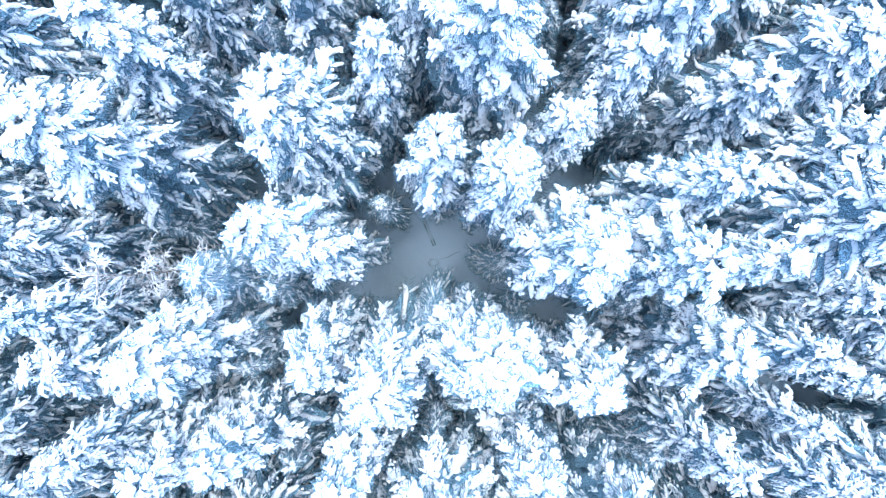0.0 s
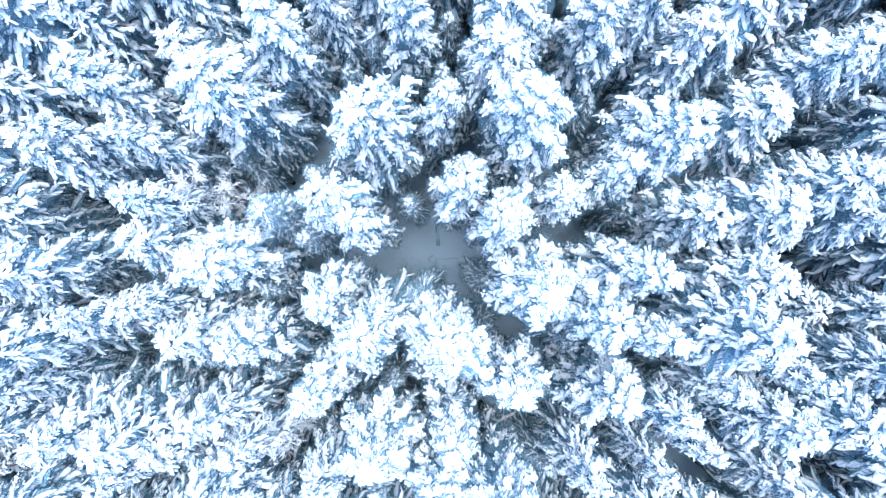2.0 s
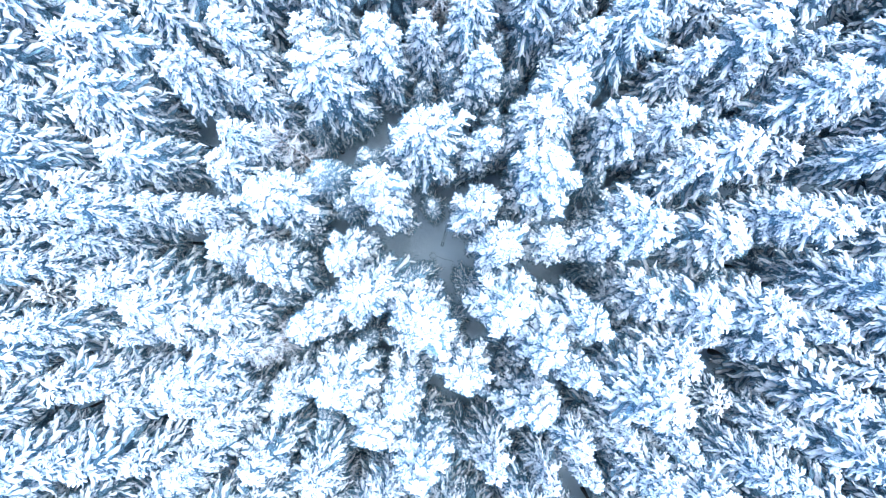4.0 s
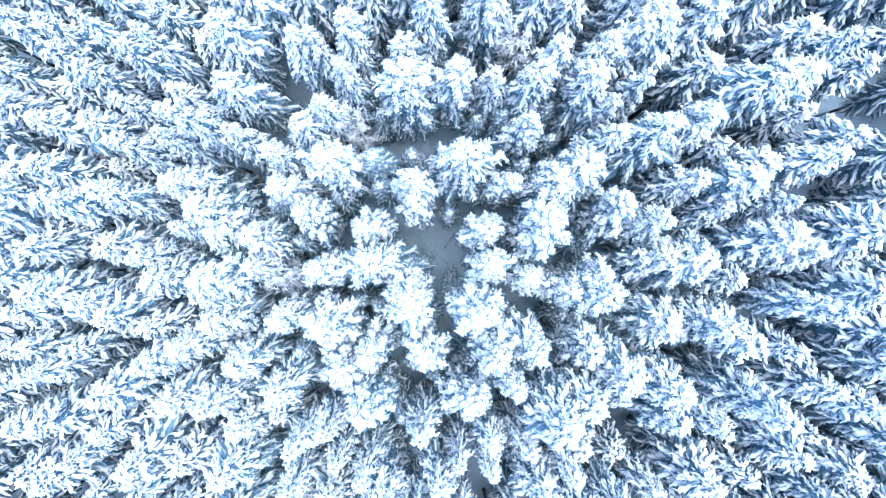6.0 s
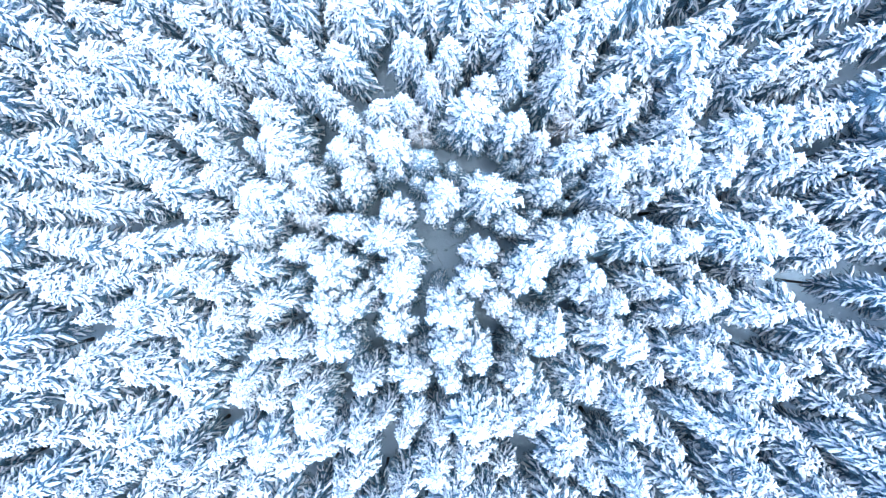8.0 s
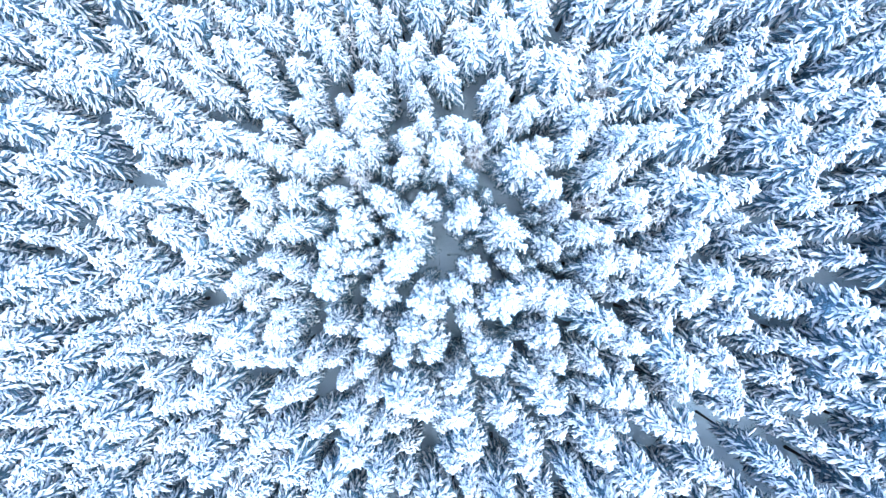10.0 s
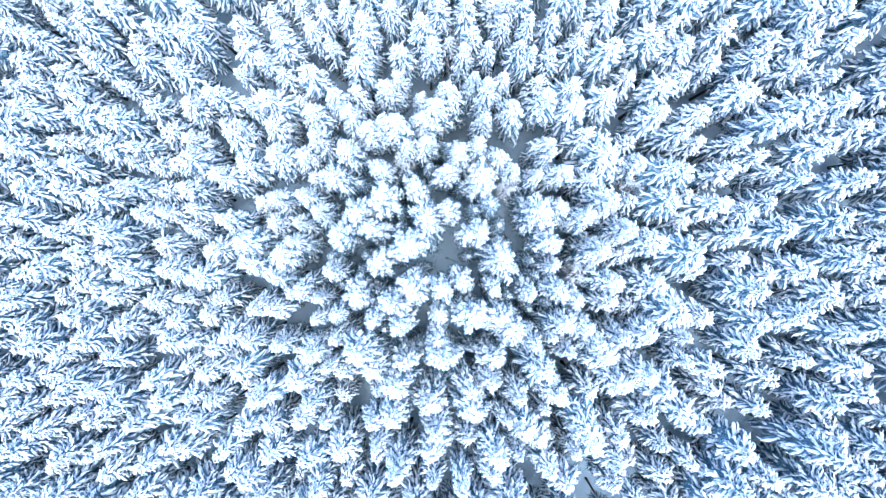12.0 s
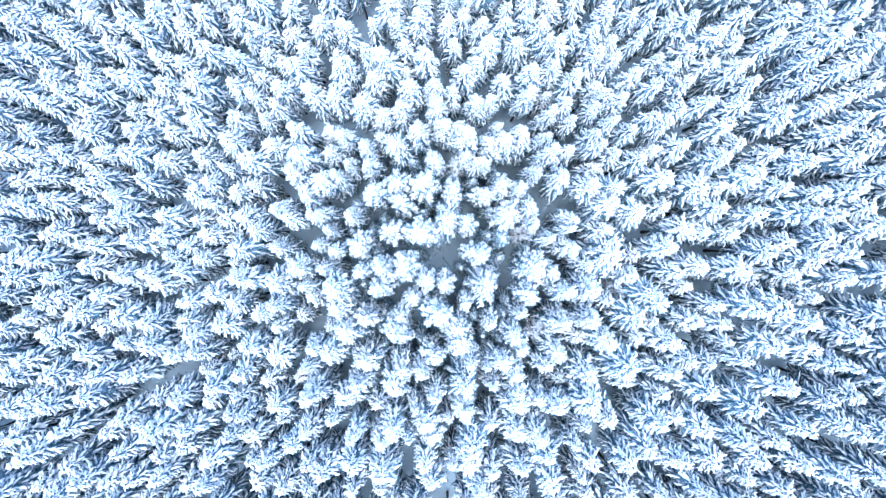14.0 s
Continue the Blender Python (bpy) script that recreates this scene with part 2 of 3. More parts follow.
def conifer_arrays(seed, height=20.0, radius=1.7, foot=0.22, shape=0.4, step=0.62, per=6, upper=None, lower=None, load=1.0, lumpy=0.3, core=(30, 16, 1.0), crumb=(0.035, 0.08), girth=(0.040, 0.075)):
    """Trunk, inner crown, needled limbs and the snow on them, as four soups. Foot: where the crown begins, as a share of the height.
    Upper and lower half of the crown: rings and sides of a bough's snow, its side twigs, their rings and sides, needle blades, crumbs of snow; crumb: their half widths; girth: least and added half width of a bough's snow."""
    rng = np.random.default_rng(seed)
    field = Lumps(rng, 0.24)
    trunk, inner, green, snow = Soup(), Soup(), Soup(), Soup()
    z = np.linspace(-0.3, height * 0.97, 9)
    sway = rng.normal(0, 0.05, (9, 2)).cumsum(0) * np.linspace(0, 1, 9)[:, None]
    wide = np.interp(z, [-0.3, 0.3, height], [0.24, 0.17, 0.02])
    trunk.add(*tubes(np.column_stack([sway, z])[None], wide[None], wide[None], 8 if upper[5] else 5))

    def sway_at(level):
        return np.stack([np.interp(level, z, sway[:, 0]), np.interp(level, z, sway[:, 1])], -1)

    inner.add(*inner_crown(rng, height, radius, foot, shape, sway_at, *core))
    levels = np.arange(height * foot, height - 0.25, step)
    levels = np.repeat(levels, per) + rng.uniform(-0.45, 0.45, len(levels) * per) * step
    every = np.clip(levels, height * foot, height - 0.2)[::-1]
    turns = np.arange(len(every)) * 2.39996 + seed + rng.uniform(-0.4, 0.4, len(every))
    shares = (height - every) / (height * (1 - foot))
    lean, twist = rng.uniform(0, 6.28, 2)
    done = 0
    for (rings, sides, twigs, lobe_rings, lobe_sides, blades, knobs), pick in ((upper, shares < 0.5), (lower, shares >= 0.5)):
        level, turn, s = every[pick], turns[pick], shares[pick]
        b, k = len(level), 9
        own = done + np.arange(b)
        done += b
        path, unit, bend, tilt, reach = bough_paths(rng, level, turn, s, radius, shape, lean, twist, sway_at)
        fat = np.clip(reach / radius, 0.3, 1.15)
        # the flat needled frond that carries the snow
        if blades:
            q = np.linspace(0.0, 1.0, 7 if blades > 2 else 5)
            bed = along(path, q) - np.array((0, 0, 0.05))
            spread = np.interp(q, [0, 0.15, 0.45, 0.8, 1.0], [0.03, 0.14, 0.18, 0.11, 0.02])[None] * reach[:, None] * rng.uniform(0.75, 1.25, (b, len(q)))
            green.add(*tubes(bed, spread, 0.03 + 0.10 * spread, 6 if blades > 2 else 4), own)
        burden = load * np.interp(s, [0, 0.35, 0.65, 1], [1.1, 1.0, 0.75, 0.55]) * rng.uniform(0.75, 1.2, b)
        snow_ridge(snow, rng, path, fat * burden, rings, sides, girth, field, lumpy, own)
        # side twigs, in pairs, each with a finger of snow
        rows = np.arange(b)[:, None]
        q = np.clip(np.linspace(0.22, 0.95, twigs)[None] + rng.uniform(-0.06, 0.06, (b, twigs)), 0.1, 1)
        start = along(path, q).reshape(-1, 3)
        near = np.clip((q * (k - 1)).astype(int), 0, k - 1)
        head = bend[rows, near] + np.where((np.arange(twigs) + np.arange(b)[:, None]) % 2, 1, -1) * rng.uniform(0.55, 1.05, (b, twigs))
        fall = tilt[rows, near] - rng.uniform(0.05, 0.5, (b, twigs))
        size = (reach[:, None] * (0.29 - 0.16 * q) * rng.uniform(0.65, 1.35, (b, twigs)) + 0.12).reshape(-1)
        way = np.stack([np.cos(fall) * np.cos(head), np.cos(fall) * np.sin(head), np.sin(fall)], -1).reshape(-1, 3)
        keep = rng.uniform(0, 1, len(start)) < np.repeat(np.interp(s, [0, 0.5, 1], [0.97, 0.90, 0.75]), twigs)
        wide = load * (0.040 + 0.090 * np.clip(size, 0, 0.8)) * np.repeat(burden, twigs) * rng.uniform(0.7, 1.3, len(size))
        spot = start + way * (size * 0.52)[:, None]
        spot[:, 2] += wide * 0.4
        clumps(snow, spot[keep], way[keep], wide[keep], size[keep] * 0.55 + 0.03, 0.8, lobe_rings, lobe_sides, field, lumpy, np.repeat(own, twigs)[keep])
        # crumbs of snow all over the frond
        if knobs:
            q = rng.uniform(0.12, 1.04, (b, knobs))
            wide = rng.uniform(*crumb, (b, knobs)) * load * (0.65 + 0.35 * fat[:, None])
            off = rng.uniform(-1, 1, (b, knobs)) * (reach[:, None] * (0.25 - 0.14 * q) + 0.05)
            across = bend[rows, np.clip((q * (k - 1)).astype(int), 0, k - 1)] + np.pi / 2
            spot = along(path, np.clip(q, 0, 1)) + np.stack([np.cos(across) * off, np.sin(across) * off, 0.11 * fat[:, None] - 0.35 * np.abs(off) + rng.normal(0, 0.02, off.shape)], -1)
            heading = rng.normal(0, 1, (b * knobs, 3)) * np.array((1, 1, 0.3))
            heading /= np.linalg.norm(heading, axis=1, keepdims=True)
            clumps(snow, spot.reshape(-1, 3), heading, wide.ravel(), wide.ravel() * rng.uniform(0.75, 1.2, b * knobs), 0.85, 4 if knobs > 25 else 3, 6 if knobs > 25 else 5, field, 0.25, np.repeat(own, knobs))
        # frosted needles that show past the snow
        if blades:
            sprays(green, start - np.array((0, 0, 0.05)), way, size * 1.45, blades, rng, 0.010, np.repeat(own, twigs))
            first, last = along(path, np.array([0.2]))[:, 0], path[:, -1]
            length = np.linalg.norm(last - first, axis=1)
            sprays(green, first - np.array((0, 0, 0.06)), (last - first) / (length[:, None] + 1e-9), length * 1.10, blades + 6, rng, 0.012, own)
    # snowy tip
    cap = np.array([[0, 0, height - 0.55], [0, 0, height - 0.35], [0, 0, height - 0.05], [0, 0, height + 0.2], [0, 0, height + 0.28]], float)
    cap[:, :2] += sway[-1] + rng.normal(0, 0.04, (5, 2))
    w = np.array([[0.06, 0.15, 0.16, 0.11, 0.02]]) * load
    snow.add(*tubes(cap[None], w, w, 6))
    return trunk, inner, green, snow


def conifer(name, needle_mat=None, boughs=0, **how):
    """A tree: an Empty at its foot with trunk, inner crown and snow; its topmost boughs are parts of their own."""
    tree = new(name)
    tree.empty_display_size = 0.5
    trunk, inner, green, snow = conifer_arrays(**how)

    def part(part_name, arrays, mat, parent, smooth=True):
        if len(arrays[1]) == 0:
            return None
        ob = new(part_name, mesh_of(part_name, *arrays, mat, smooth))
        ob.parent = parent
        return ob

    part("trunk", trunk.arrays(), MAT_BARK, tree)
    part("crown", inner.arrays(), MAT_NEEDLE, tree)
    needles_of = green.split(boughs) if green.verts else iter(())
    lower = True
    for load in snow.split(boughs):
        limb = next(needles_of, None)
        if lower:
            if limb is not None:
                tagged(part("lower_crown", limb, needle_mat or MAT_NEEDLE, tree, False), "dark frosted needles of the lower boughs", kind="stuff")
            tagged(part("snow_load", load, MAT_SNOW, tree), "thick white snow on the boughs", kind="stuff")
            lower = False
        else:
            bough = part("bough", limb, needle_mat or MAT_NEEDLE, tree, False)
            part("snow", load, MAT_SNOW, bough)
    return tree


# ---- ground: the forest floor falls away to the south-east ----
def ground_height(x, y):
    slope = -0.079 * x + 0.110 * y
    return 14.0 * math.tanh(slope / 14.0)


def snow_ground():
    xs = np.concatenate([[-3000, -800, -250], np.linspace(-110, 110, 221), [250, 800, 3000]])
    gx, gy = np.meshgrid(xs, xs, indexing="ij")
    n = len(xs)
    gz = np.array([ground_height(x, y) + 0.10 * noise.noise((x * 0.25, y * 0.25, 0)) + 0.05 * noise.noise((x * 0.9, y * 0.9, 3)) for x, y in zip(gx.ravel(), gy.ravel())])
    i, j = np.meshgrid(np.arange(n - 1), np.arange(n - 1), indexing="ij")
    faces = np.stack([i * n + j, (i + 1) * n + j, (i + 1) * n + j + 1, i * n + j + 1], -1).reshape(-1, 4)
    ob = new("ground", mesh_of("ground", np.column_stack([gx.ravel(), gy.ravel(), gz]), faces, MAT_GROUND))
    return tagged(ob, "snow over the sloping forest floor, blue shade in its colour", "snow ground", kind="structure")


snow_ground()

# ---- trees ----
SHAPES = (dict(shape=0.40), dict(shape=0.32, foot=0.32), dict(shape=0.50, foot=0.26), dict(shape=0.36, foot=0.35))
# rings and sides of a bough's snow, side twigs, their rings and sides, needle blades, knobs
NEAREST = dict(upper=(14, 9, 9, 5, 6, 7, 30), lower=(8, 6, 9, 4, 4, 7, 12), lumpy=0.26, core=(40, 22, 1.0), girth=(0.048, 0.102), boughs=36)
SMALL = dict(upper=(9, 6, 6, 4, 4, 3, 4), lower=(7, 5, 6, 3, 4, 4, 5), step=0.56, per=7, lumpy=0.28, core=(36, 18, 1.0), girth=(0.050, 0.090))
OUTER = dict(upper=(7, 5, 4, 3, 4, 1, 0), lower=(6, 5, 3, 3, 4, 1, 0), step=0.58, per=7, lumpy=0.26, core=(26, 14, 1.0), girth=(0.055, 0.100))
THIN_SNOW = dict(load=0.55, needle_mat=MAT_FROSTED, upper=(8, 5, 9, 3, 4, 6, 20), lower=(7, 4, 6, 3, 4, 5, 8), step=0.55)
CONIFERS = [conifer("spruce_tree", seed=11 + i, **kind, **NEAREST) for i, kind in enumerate(SHAPES)]
WIDE = dict(radius=2.5)
BROAD = [conifer("spruce_tree", seed=51 + i, shape=0.36, **WIDE, **NEAREST) for i in range(2)]
BROAD_LIGHTER = [conifer("spruce_tree", seed=61 + i, shape=0.34, foot=0.3, **WIDE, **SMALL) for i in range(2)]
BROAD_OUTER = [conifer("spruce_tree", seed=71 + i, shape=0.36, foot=0.3, **WIDE, **OUTER) for i in range(2)]
FROSTED = [conifer("young_spruce", seed=16, shape=0.7, **THIN_SNOW), conifer("young_spruce", seed=17, shape=0.6, **THIN_SNOW)]
LIGHTER = [conifer("spruce_tree", seed=21 + i, **kind, **SMALL) for i, kind in enumerate(SHAPES)]
OUTERS = [conifer("spruce_tree", seed=41 + i, **kind, **OUTER) for i, kind in enumerate(SHAPES)]
NEAR_REACH, MID_REACH, THING_REACH = 12.5, 24.0, 45.0
stand = random.Random(5)
far_trees, known_places = [], []


def plant(x, y, height, radius=1.6):
    """One tree of the stand; those beyond the reach join the far woods."""
    known_places.append((x, y))
    away = math.hypot(x, y)
    spin = stand.uniform(0, 360)
    m = pose(x, y, ground_height(x, y), stand.uniform(-1.5, 1.5), stand.uniform(-1.5, 1.5), spin) @ Matrix.Diagonal((radius / 1.72, radius / 1.72, height / 20.3, 1))
    if away > THING_REACH:
        far_trees.append(m)
        return None
    if away < 14 and height < 17.4:
        return tagged(copy_thing(stand.choice(FROSTED), m), "young spruce with dark frosted twigs and thin snow", "tree", "young spruces under the tall trees")
    if radius > 2.1:
        m = m @ Matrix.Diagonal((1.7 / 2.5, 1.7 / 2.5, 1, 1))
        tree = copy_thing(stand.choice(BROAD if away < NEAR_REACH else BROAD_LIGHTER if away < MID_REACH else BROAD_OUTER), m)
        return tagged(tree, "broad conifer with boughs bent under thick white snow", "tree", "conifers of the snowy forest")
    tree = copy_thing(stand.choice(CONIFERS if away < NEAR_REACH else LIGHTER if away < MID_REACH else OUTERS), m)
    size = "slender" if radius < 1.5 else "broad" if radius > 1.95 else "tall"
    return tagged(tree, size + " conifer with boughs bent under thick white snow", "tree", "conifers of the snowy forest")


def far_mould(seed, kind):
    """One mesh for a tree of the far woods: trunk, inner crown, needled boughs and snow."""
    soup, slots = Soup(), []
    for slot, piece in enumerate(conifer_arrays(seed, **kind, **OUTER)):
        verts, faces = piece.arrays()
        soup.add(verts, faces)
        slots.append(np.full(len(faces), slot, np.int32))
    me = mesh_of("conifer", *soup.arrays(), MAT_BARK)
    for mat in (MAT_NEEDLE, MAT_NEEDLE, MAT_SNOW):
        me.materials.append(mat)
    me.polygons.foreach_set("material_index", np.concatenate(slots))
    return me


def far_woods():
    """The woods round about, tree by tree."""
    woods = tagged(new("far_woods"), "dense snow-laden conifer woods all round", "woods", kind="stuff")
    moulds = [far_mould(31 + i, kind) for i, kind in enumerate(SHAPES)]
    for k, m in enumerate(far_trees):
        tree = new("conifer", moulds[k % len(moulds)])
        tree.parent, tree.matrix_basis = woods, m
    return woods


# east, north, height, half width of the crown
plant(-0.10, -2.65, 15.0, 1.45)
plant(2.90, -0.80, 9.5, 1.40)
plant(-0.30, 3.01, 19.4, 1.50)
plant(2.05, 2.60, 21.6, 1.45)
plant(-3.65, -0.02, 19.2, 1.30)
plant(4.20, 0.15, 22.0, 1.90)
plant(1.45, -4.20, 21.2, 2.05)
plant(-1.54, -4.60, 20.2, 2.15)
plant(-5.70, 0.34, 21.0, 1.40)
plant(-4.60, -3.39, 19.3, 1.40)
plant(4.09, 4.38, 19.3, 1.37)
plant(-4.92, 3.95, 19.6, 2.30)
plant(-2.44, 5.92, 19.2, 1.43)
plant(1.45, 6.38, 22.4, 1.93)
plant(6.89, 0.19, 22.5, 1.83)
plant(5.03, -4.77, 19.4, 1.73)
plant(-5.22, 5.46, 19.5, 1.33)
plant(8.12, 2.32, 22.4, 1.63)
plant(3.45, -7.72, 19.4, 1.87)
plant(-8.74, -1.35, 16.5, 1.65)
plant(-3.64, -8.18, 19.1, 1.85)
plant(6.57, 6.38, 19.3, 1.70)
plant(-0.79, 9.25, 18.6, 2.40)
plant(9.86, -0.60, 21.7, 1.58)
plant(-7.23, -6.94, 19.4, 1.60)
plant(0.25, -10.14, 19.4, 2.10)
plant(-4.63, 9.07, 19.4, 1.40)
plant(6.62, 7.80, 22.4, 1.87)
plant(-9.49, -3.88, 19.2, 2.00)
plant(9.56, -3.82, 19.9, 1.83)
plant(-0.36, 10.99, 19.3, 2.40)
plant(3.65, -10.98, 19.2, 1.80)
plant(6.44, -9.93, 22.3, 1.90)
plant(-9.86, 6.70, 19.5, 1.60)
plant(3.07, 11.54, 19.2, 1.65)
plant(-11.65, 3.33, 20.0, 2.45)
plant(10.84, 5.69, 18.4, 1.80)
plant(-8.87, 8.84, 17.9, 1.40)
plant(-10.17, -7.32, 18.7, 2.00)
plant(-1.70, -12.42, 18.6, 1.70)
plant(-12.55, -2.12, 20.5, 1.30)
plant(10.13, -7.84, 19.4, 1.50)
plant(-7.28, 10.84, 19.2, 1.60)
plant(-12.67, -4.33, 18.5, 1.60)
plant(-6.27, -11.91, 17.8, 1.33)
plant(-7.47, -11.19, 19.4, 1.60)
plant(13.50, 1.76, 22.4, 2.00)
plant(13.08, -3.98, 19.8, 1.30)
plant(-13.80, 0.02, 19.2, 1.35)
plant(-12.07, -6.84, 19.3, 1.30)
plant(-1.32, 14.07, 19.4, 1.30)
plant(13.61, 4.27, 19.4, 1.90)
plant(-13.60, 4.60, 17.7, 1.53)
plant(4.93, 13.54, 19.0, 1.70)
plant(-4.75, 13.73, 19.4, 1.80)
plant(14.50, -1.75, 18.5, 1.64)
plant(-3.14, 14.38, 18.8, 1.20)
plant(7.61, 12.62, 17.9, 2.10)
plant(13.43, -6.23, 17.9, 1.30)
plant(6.21, -13.46, 19.2, 1.50)
plant(13.23, 6.79, 19.3, 2.00)
plant(-7.74, 12.91, 19.5, 1.75)
plant(-0.12, 15.53, 20.1, 2.20)
plant(11.60, 10.65, 17.2, 2.10)
plant(2.44, -15.60, 17.9, 2.15)
plant(13.27, -8.76, 19.2, 1.31)
plant(-14.20, 7.27, 20.1, 1.50)
plant(-16.02, -0.82, 19.3, 1.30)
plant(-9.42, -13.12, 17.4, 2.10)
plant(15.43, -5.18, 18.1, 1.35)
plant(-3.17, 15.97, 19.3, 1.30)
plant(-0.68, -16.34, 18.5, 1.73)
plant(-12.63, 10.43, 19.4, 2.05)
plant(-6.41, -15.09, 21.6, 2.00)
plant(-13.97, -8.59, 19.1, 1.30)
plant(-16.47, 1.64, 19.5, 1.90)
plant(-6.65, 15.34, 18.9, 1.80)
plant(10.69, -12.88, 19.2, 1.35)
plant(9.13, 14.15, 19.4, 2.00)
plant(-5.37, -15.98, 19.3, 1.30)
plant(-11.25, -12.66, 19.3, 1.90)
plant(8.91, -14.48, 17.9, 1.35)
plant(3.83, 16.59, 18.4, 1.70)
plant(17.12, 1.85, 16.4, 1.54)
plant(6.50, -15.99, 19.3, 1.60)
plant(-4.02, -16.79, 18.0, 1.90)
plant(-17.29, -1.74, 19.3, 1.50)
plant(17.38, 0.51, 19.3, 1.36)
plant(15.31, -8.39, 19.2, 1.36)
plant(-11.75, 13.25, 19.1, 1.80)
plant(12.61, -12.87, 19.4, 2.10)
plant(15.63, 9.19, 19.5, 1.80)
plant(18.14, -2.51, 19.4, 2.00)
plant(-17.23, -6.42, 19.3, 1.72)
plant(-6.52, 17.24, 19.4, 1.80)
plant(12.81, 13.31, 19.7, 1.80)
plant(-10.73, -15.25, 19.1, 1.30)
plant(-17.25, 7.13, 21.1, 2.00)
plant(6.51, 17.51, 17.0, 1.50)
plant(-13.64, -12.80, 19.7, 1.90)
plant(0.38, 18.81, 19.2, 2.05)
plant(-16.21, -9.79, 22.5, 1.43)
plant(15.33, -11.61, 19.7, 1.58)
plant(-3.49, -19.24, 19.3, 1.90)
plant(17.95, 8.07, 19.3, 1.52)
plant(5.30, 19.01, 19.3, 2.00)
plant(-16.84, 10.66, 20.8, 1.80)
plant(0.45, -19.99, 19.2, 1.72)
plant(8.76, -18.01, 19.4, 1.55)
plant(-16.11, -12.30, 19.8, 1.31)
plant(11.84, -16.50, 16.4, 1.59)
plant(-5.66, 19.68, 19.3, 2.00)
plant(-8.33, 18.73, 18.4, 1.80)
plant(-9.02, -18.47, 18.6, 1.60)
plant(18.53, -9.13, 17.8, 1.55)
plant(14.34, 14.91, 19.2, 1.95)
plant(-19.95, -5.52, 19.3, 1.75)
plant(3.85, -20.43, 16.6, 1.88)
plant(-20.77, 3.60, 18.5, 3.00)
plant(21.20, -0.60, 18.9, 2.00)
plant(9.66, 18.92, 20.5, 2.00)
plant(-10.58, -18.62, 19.2, 1.34)
plant(20.69, -5.52, 17.7, 1.70)
plant(19.04, 10.24, 19.3, 1.43)
plant(21.63, 1.69, 20.0, 1.36)
plant(-21.62, -2.06, 18.9, 2.10)
plant(5.15, 21.32, 17.5, 1.90)
plant(19.18, -10.99, 19.5, 1.69)
plant(16.78, -14.54, 19.2, 1.83)
plant(7.78, 20.82, 18.7, 1.20)
plant(14.42, -17.06, 20.8, 2.00)
plant(-9.86, 20.06, 19.4, 1.90)
plant(-4.98, 21.82, 19.2, 1.90)
plant(-14.77, 16.95, 18.3, 2.00)
plant(-3.70, -22.21, 20.1, 1.63)
plant(-17.91, 13.73, 19.1, 2.00)
plant(18.17, 13.49, 22.5, 1.80)
plant(-16.97, -15.02, 19.2, 1.37)
plant(10.93, -19.87, 15.9, 2.00)
plant(0.36, 22.69, 19.8, 2.40)
plant(6.42, -21.84, 19.4, 1.76)
plant(-0.49, -22.89, 17.9, 1.73)
plant(22.57, 4.99, 17.7, 1.46)
plant(11.76, 20.44, 19.2, 1.90)
plant(14.21, 18.92, 22.5, 1.50)
plant(-7.49, 22.54, 20.4, 2.00)
plant(-15.10, -18.43, 19.3, 1.54)
plant(23.76, 2.73, 19.6, 1.47)
plant(-22.97, 6.81, 17.6, 1.73)
plant(-23.60, -4.56, 17.6, 2.20)
plant(-19.69, -13.91, 18.3, 1.34)
plant(-21.35, 11.39, 19.3, 2.20)
plant(22.73, -8.48, 19.1, 1.52)
plant(23.01, 7.84, 19.0, 2.10)
plant(-8.20, -23.11, 18.6, 1.80)
plant(-22.35, -10.22, 19.4, 1.30)
plant(-13.94, 20.29, 21.1, 2.10)
plant(-21.77, -11.57, 19.3, 1.30)
plant(6.65, 23.75, 19.4, 1.80)
plant(0.68, 24.67, 19.4, 2.10)
plant(-12.89, -21.15, 17.7, 1.71)
plant(-24.83, -0.67, 19.2, 1.90)
plant(14.90, -20.01, 21.1, 1.83)
plant(-19.27, -15.85, 19.2, 1.39)
plant(25.15, -2.25, 21.4, 2.00)
plant(8.98, -23.89, 18.1, 1.78)
plant(24.89, -6.02, 19.4, 2.20)
plant(-15.99, -20.01, 21.3, 1.90)
plant(3.83, -25.33, 16.5, 2.00)
plant(-9.67, -23.85, 19.3, 1.33)
plant(-19.70, 16.73, 20.5, 2.40)
plant(-3.42, -25.69, 19.3, 2.00)
plant(-24.30, 9.01, 19.0, 2.20)
plant(23.71, -10.49, 19.5, 1.83)
plant(-24.55, -8.64, 17.5, 1.40)
plant(25.66, 6.13, 20.0, 1.70)
plant(11.65, 23.82, 20.3, 2.10)
plant(-24.64, 10.32, 19.8, 2.20)
plant(-8.15, 25.53, 20.3, 1.90)
plant(-1.57, 26.79, 18.3, 2.00)
plant(-23.95, -12.25, 21.1, 1.30)
plant(-22.85, -14.25, 18.4, 1.32)
plant(18.88, -19.27, 18.2, 1.95)
plant(-13.05, 23.72, 17.7, 1.46)
plant(-4.52, 26.73, 18.9, 2.00)
plant(1.37, -27.16, 19.3, 2.10)
plant(20.66, 17.74, 18.4, 1.76)
plant(15.48, 22.52, 20.4, 1.84)
plant(6.60, 26.77, 17.5, 1.80)
plant(-11.31, -25.17, 21.0, 2.10)
plant(-26.70, -7.14, 17.2, 1.67)
plant(-11.79, 25.05, 19.0, 1.39)
plant(-0.07, 27.74, 19.2, 1.30)
plant(24.10, 13.86, 17.7, 1.90)
plant(-27.52, 4.29, 19.4, 2.00)
plant(6.73, -27.14, 19.2, 1.30)
plant(21.94, -17.37, 20.1, 1.95)
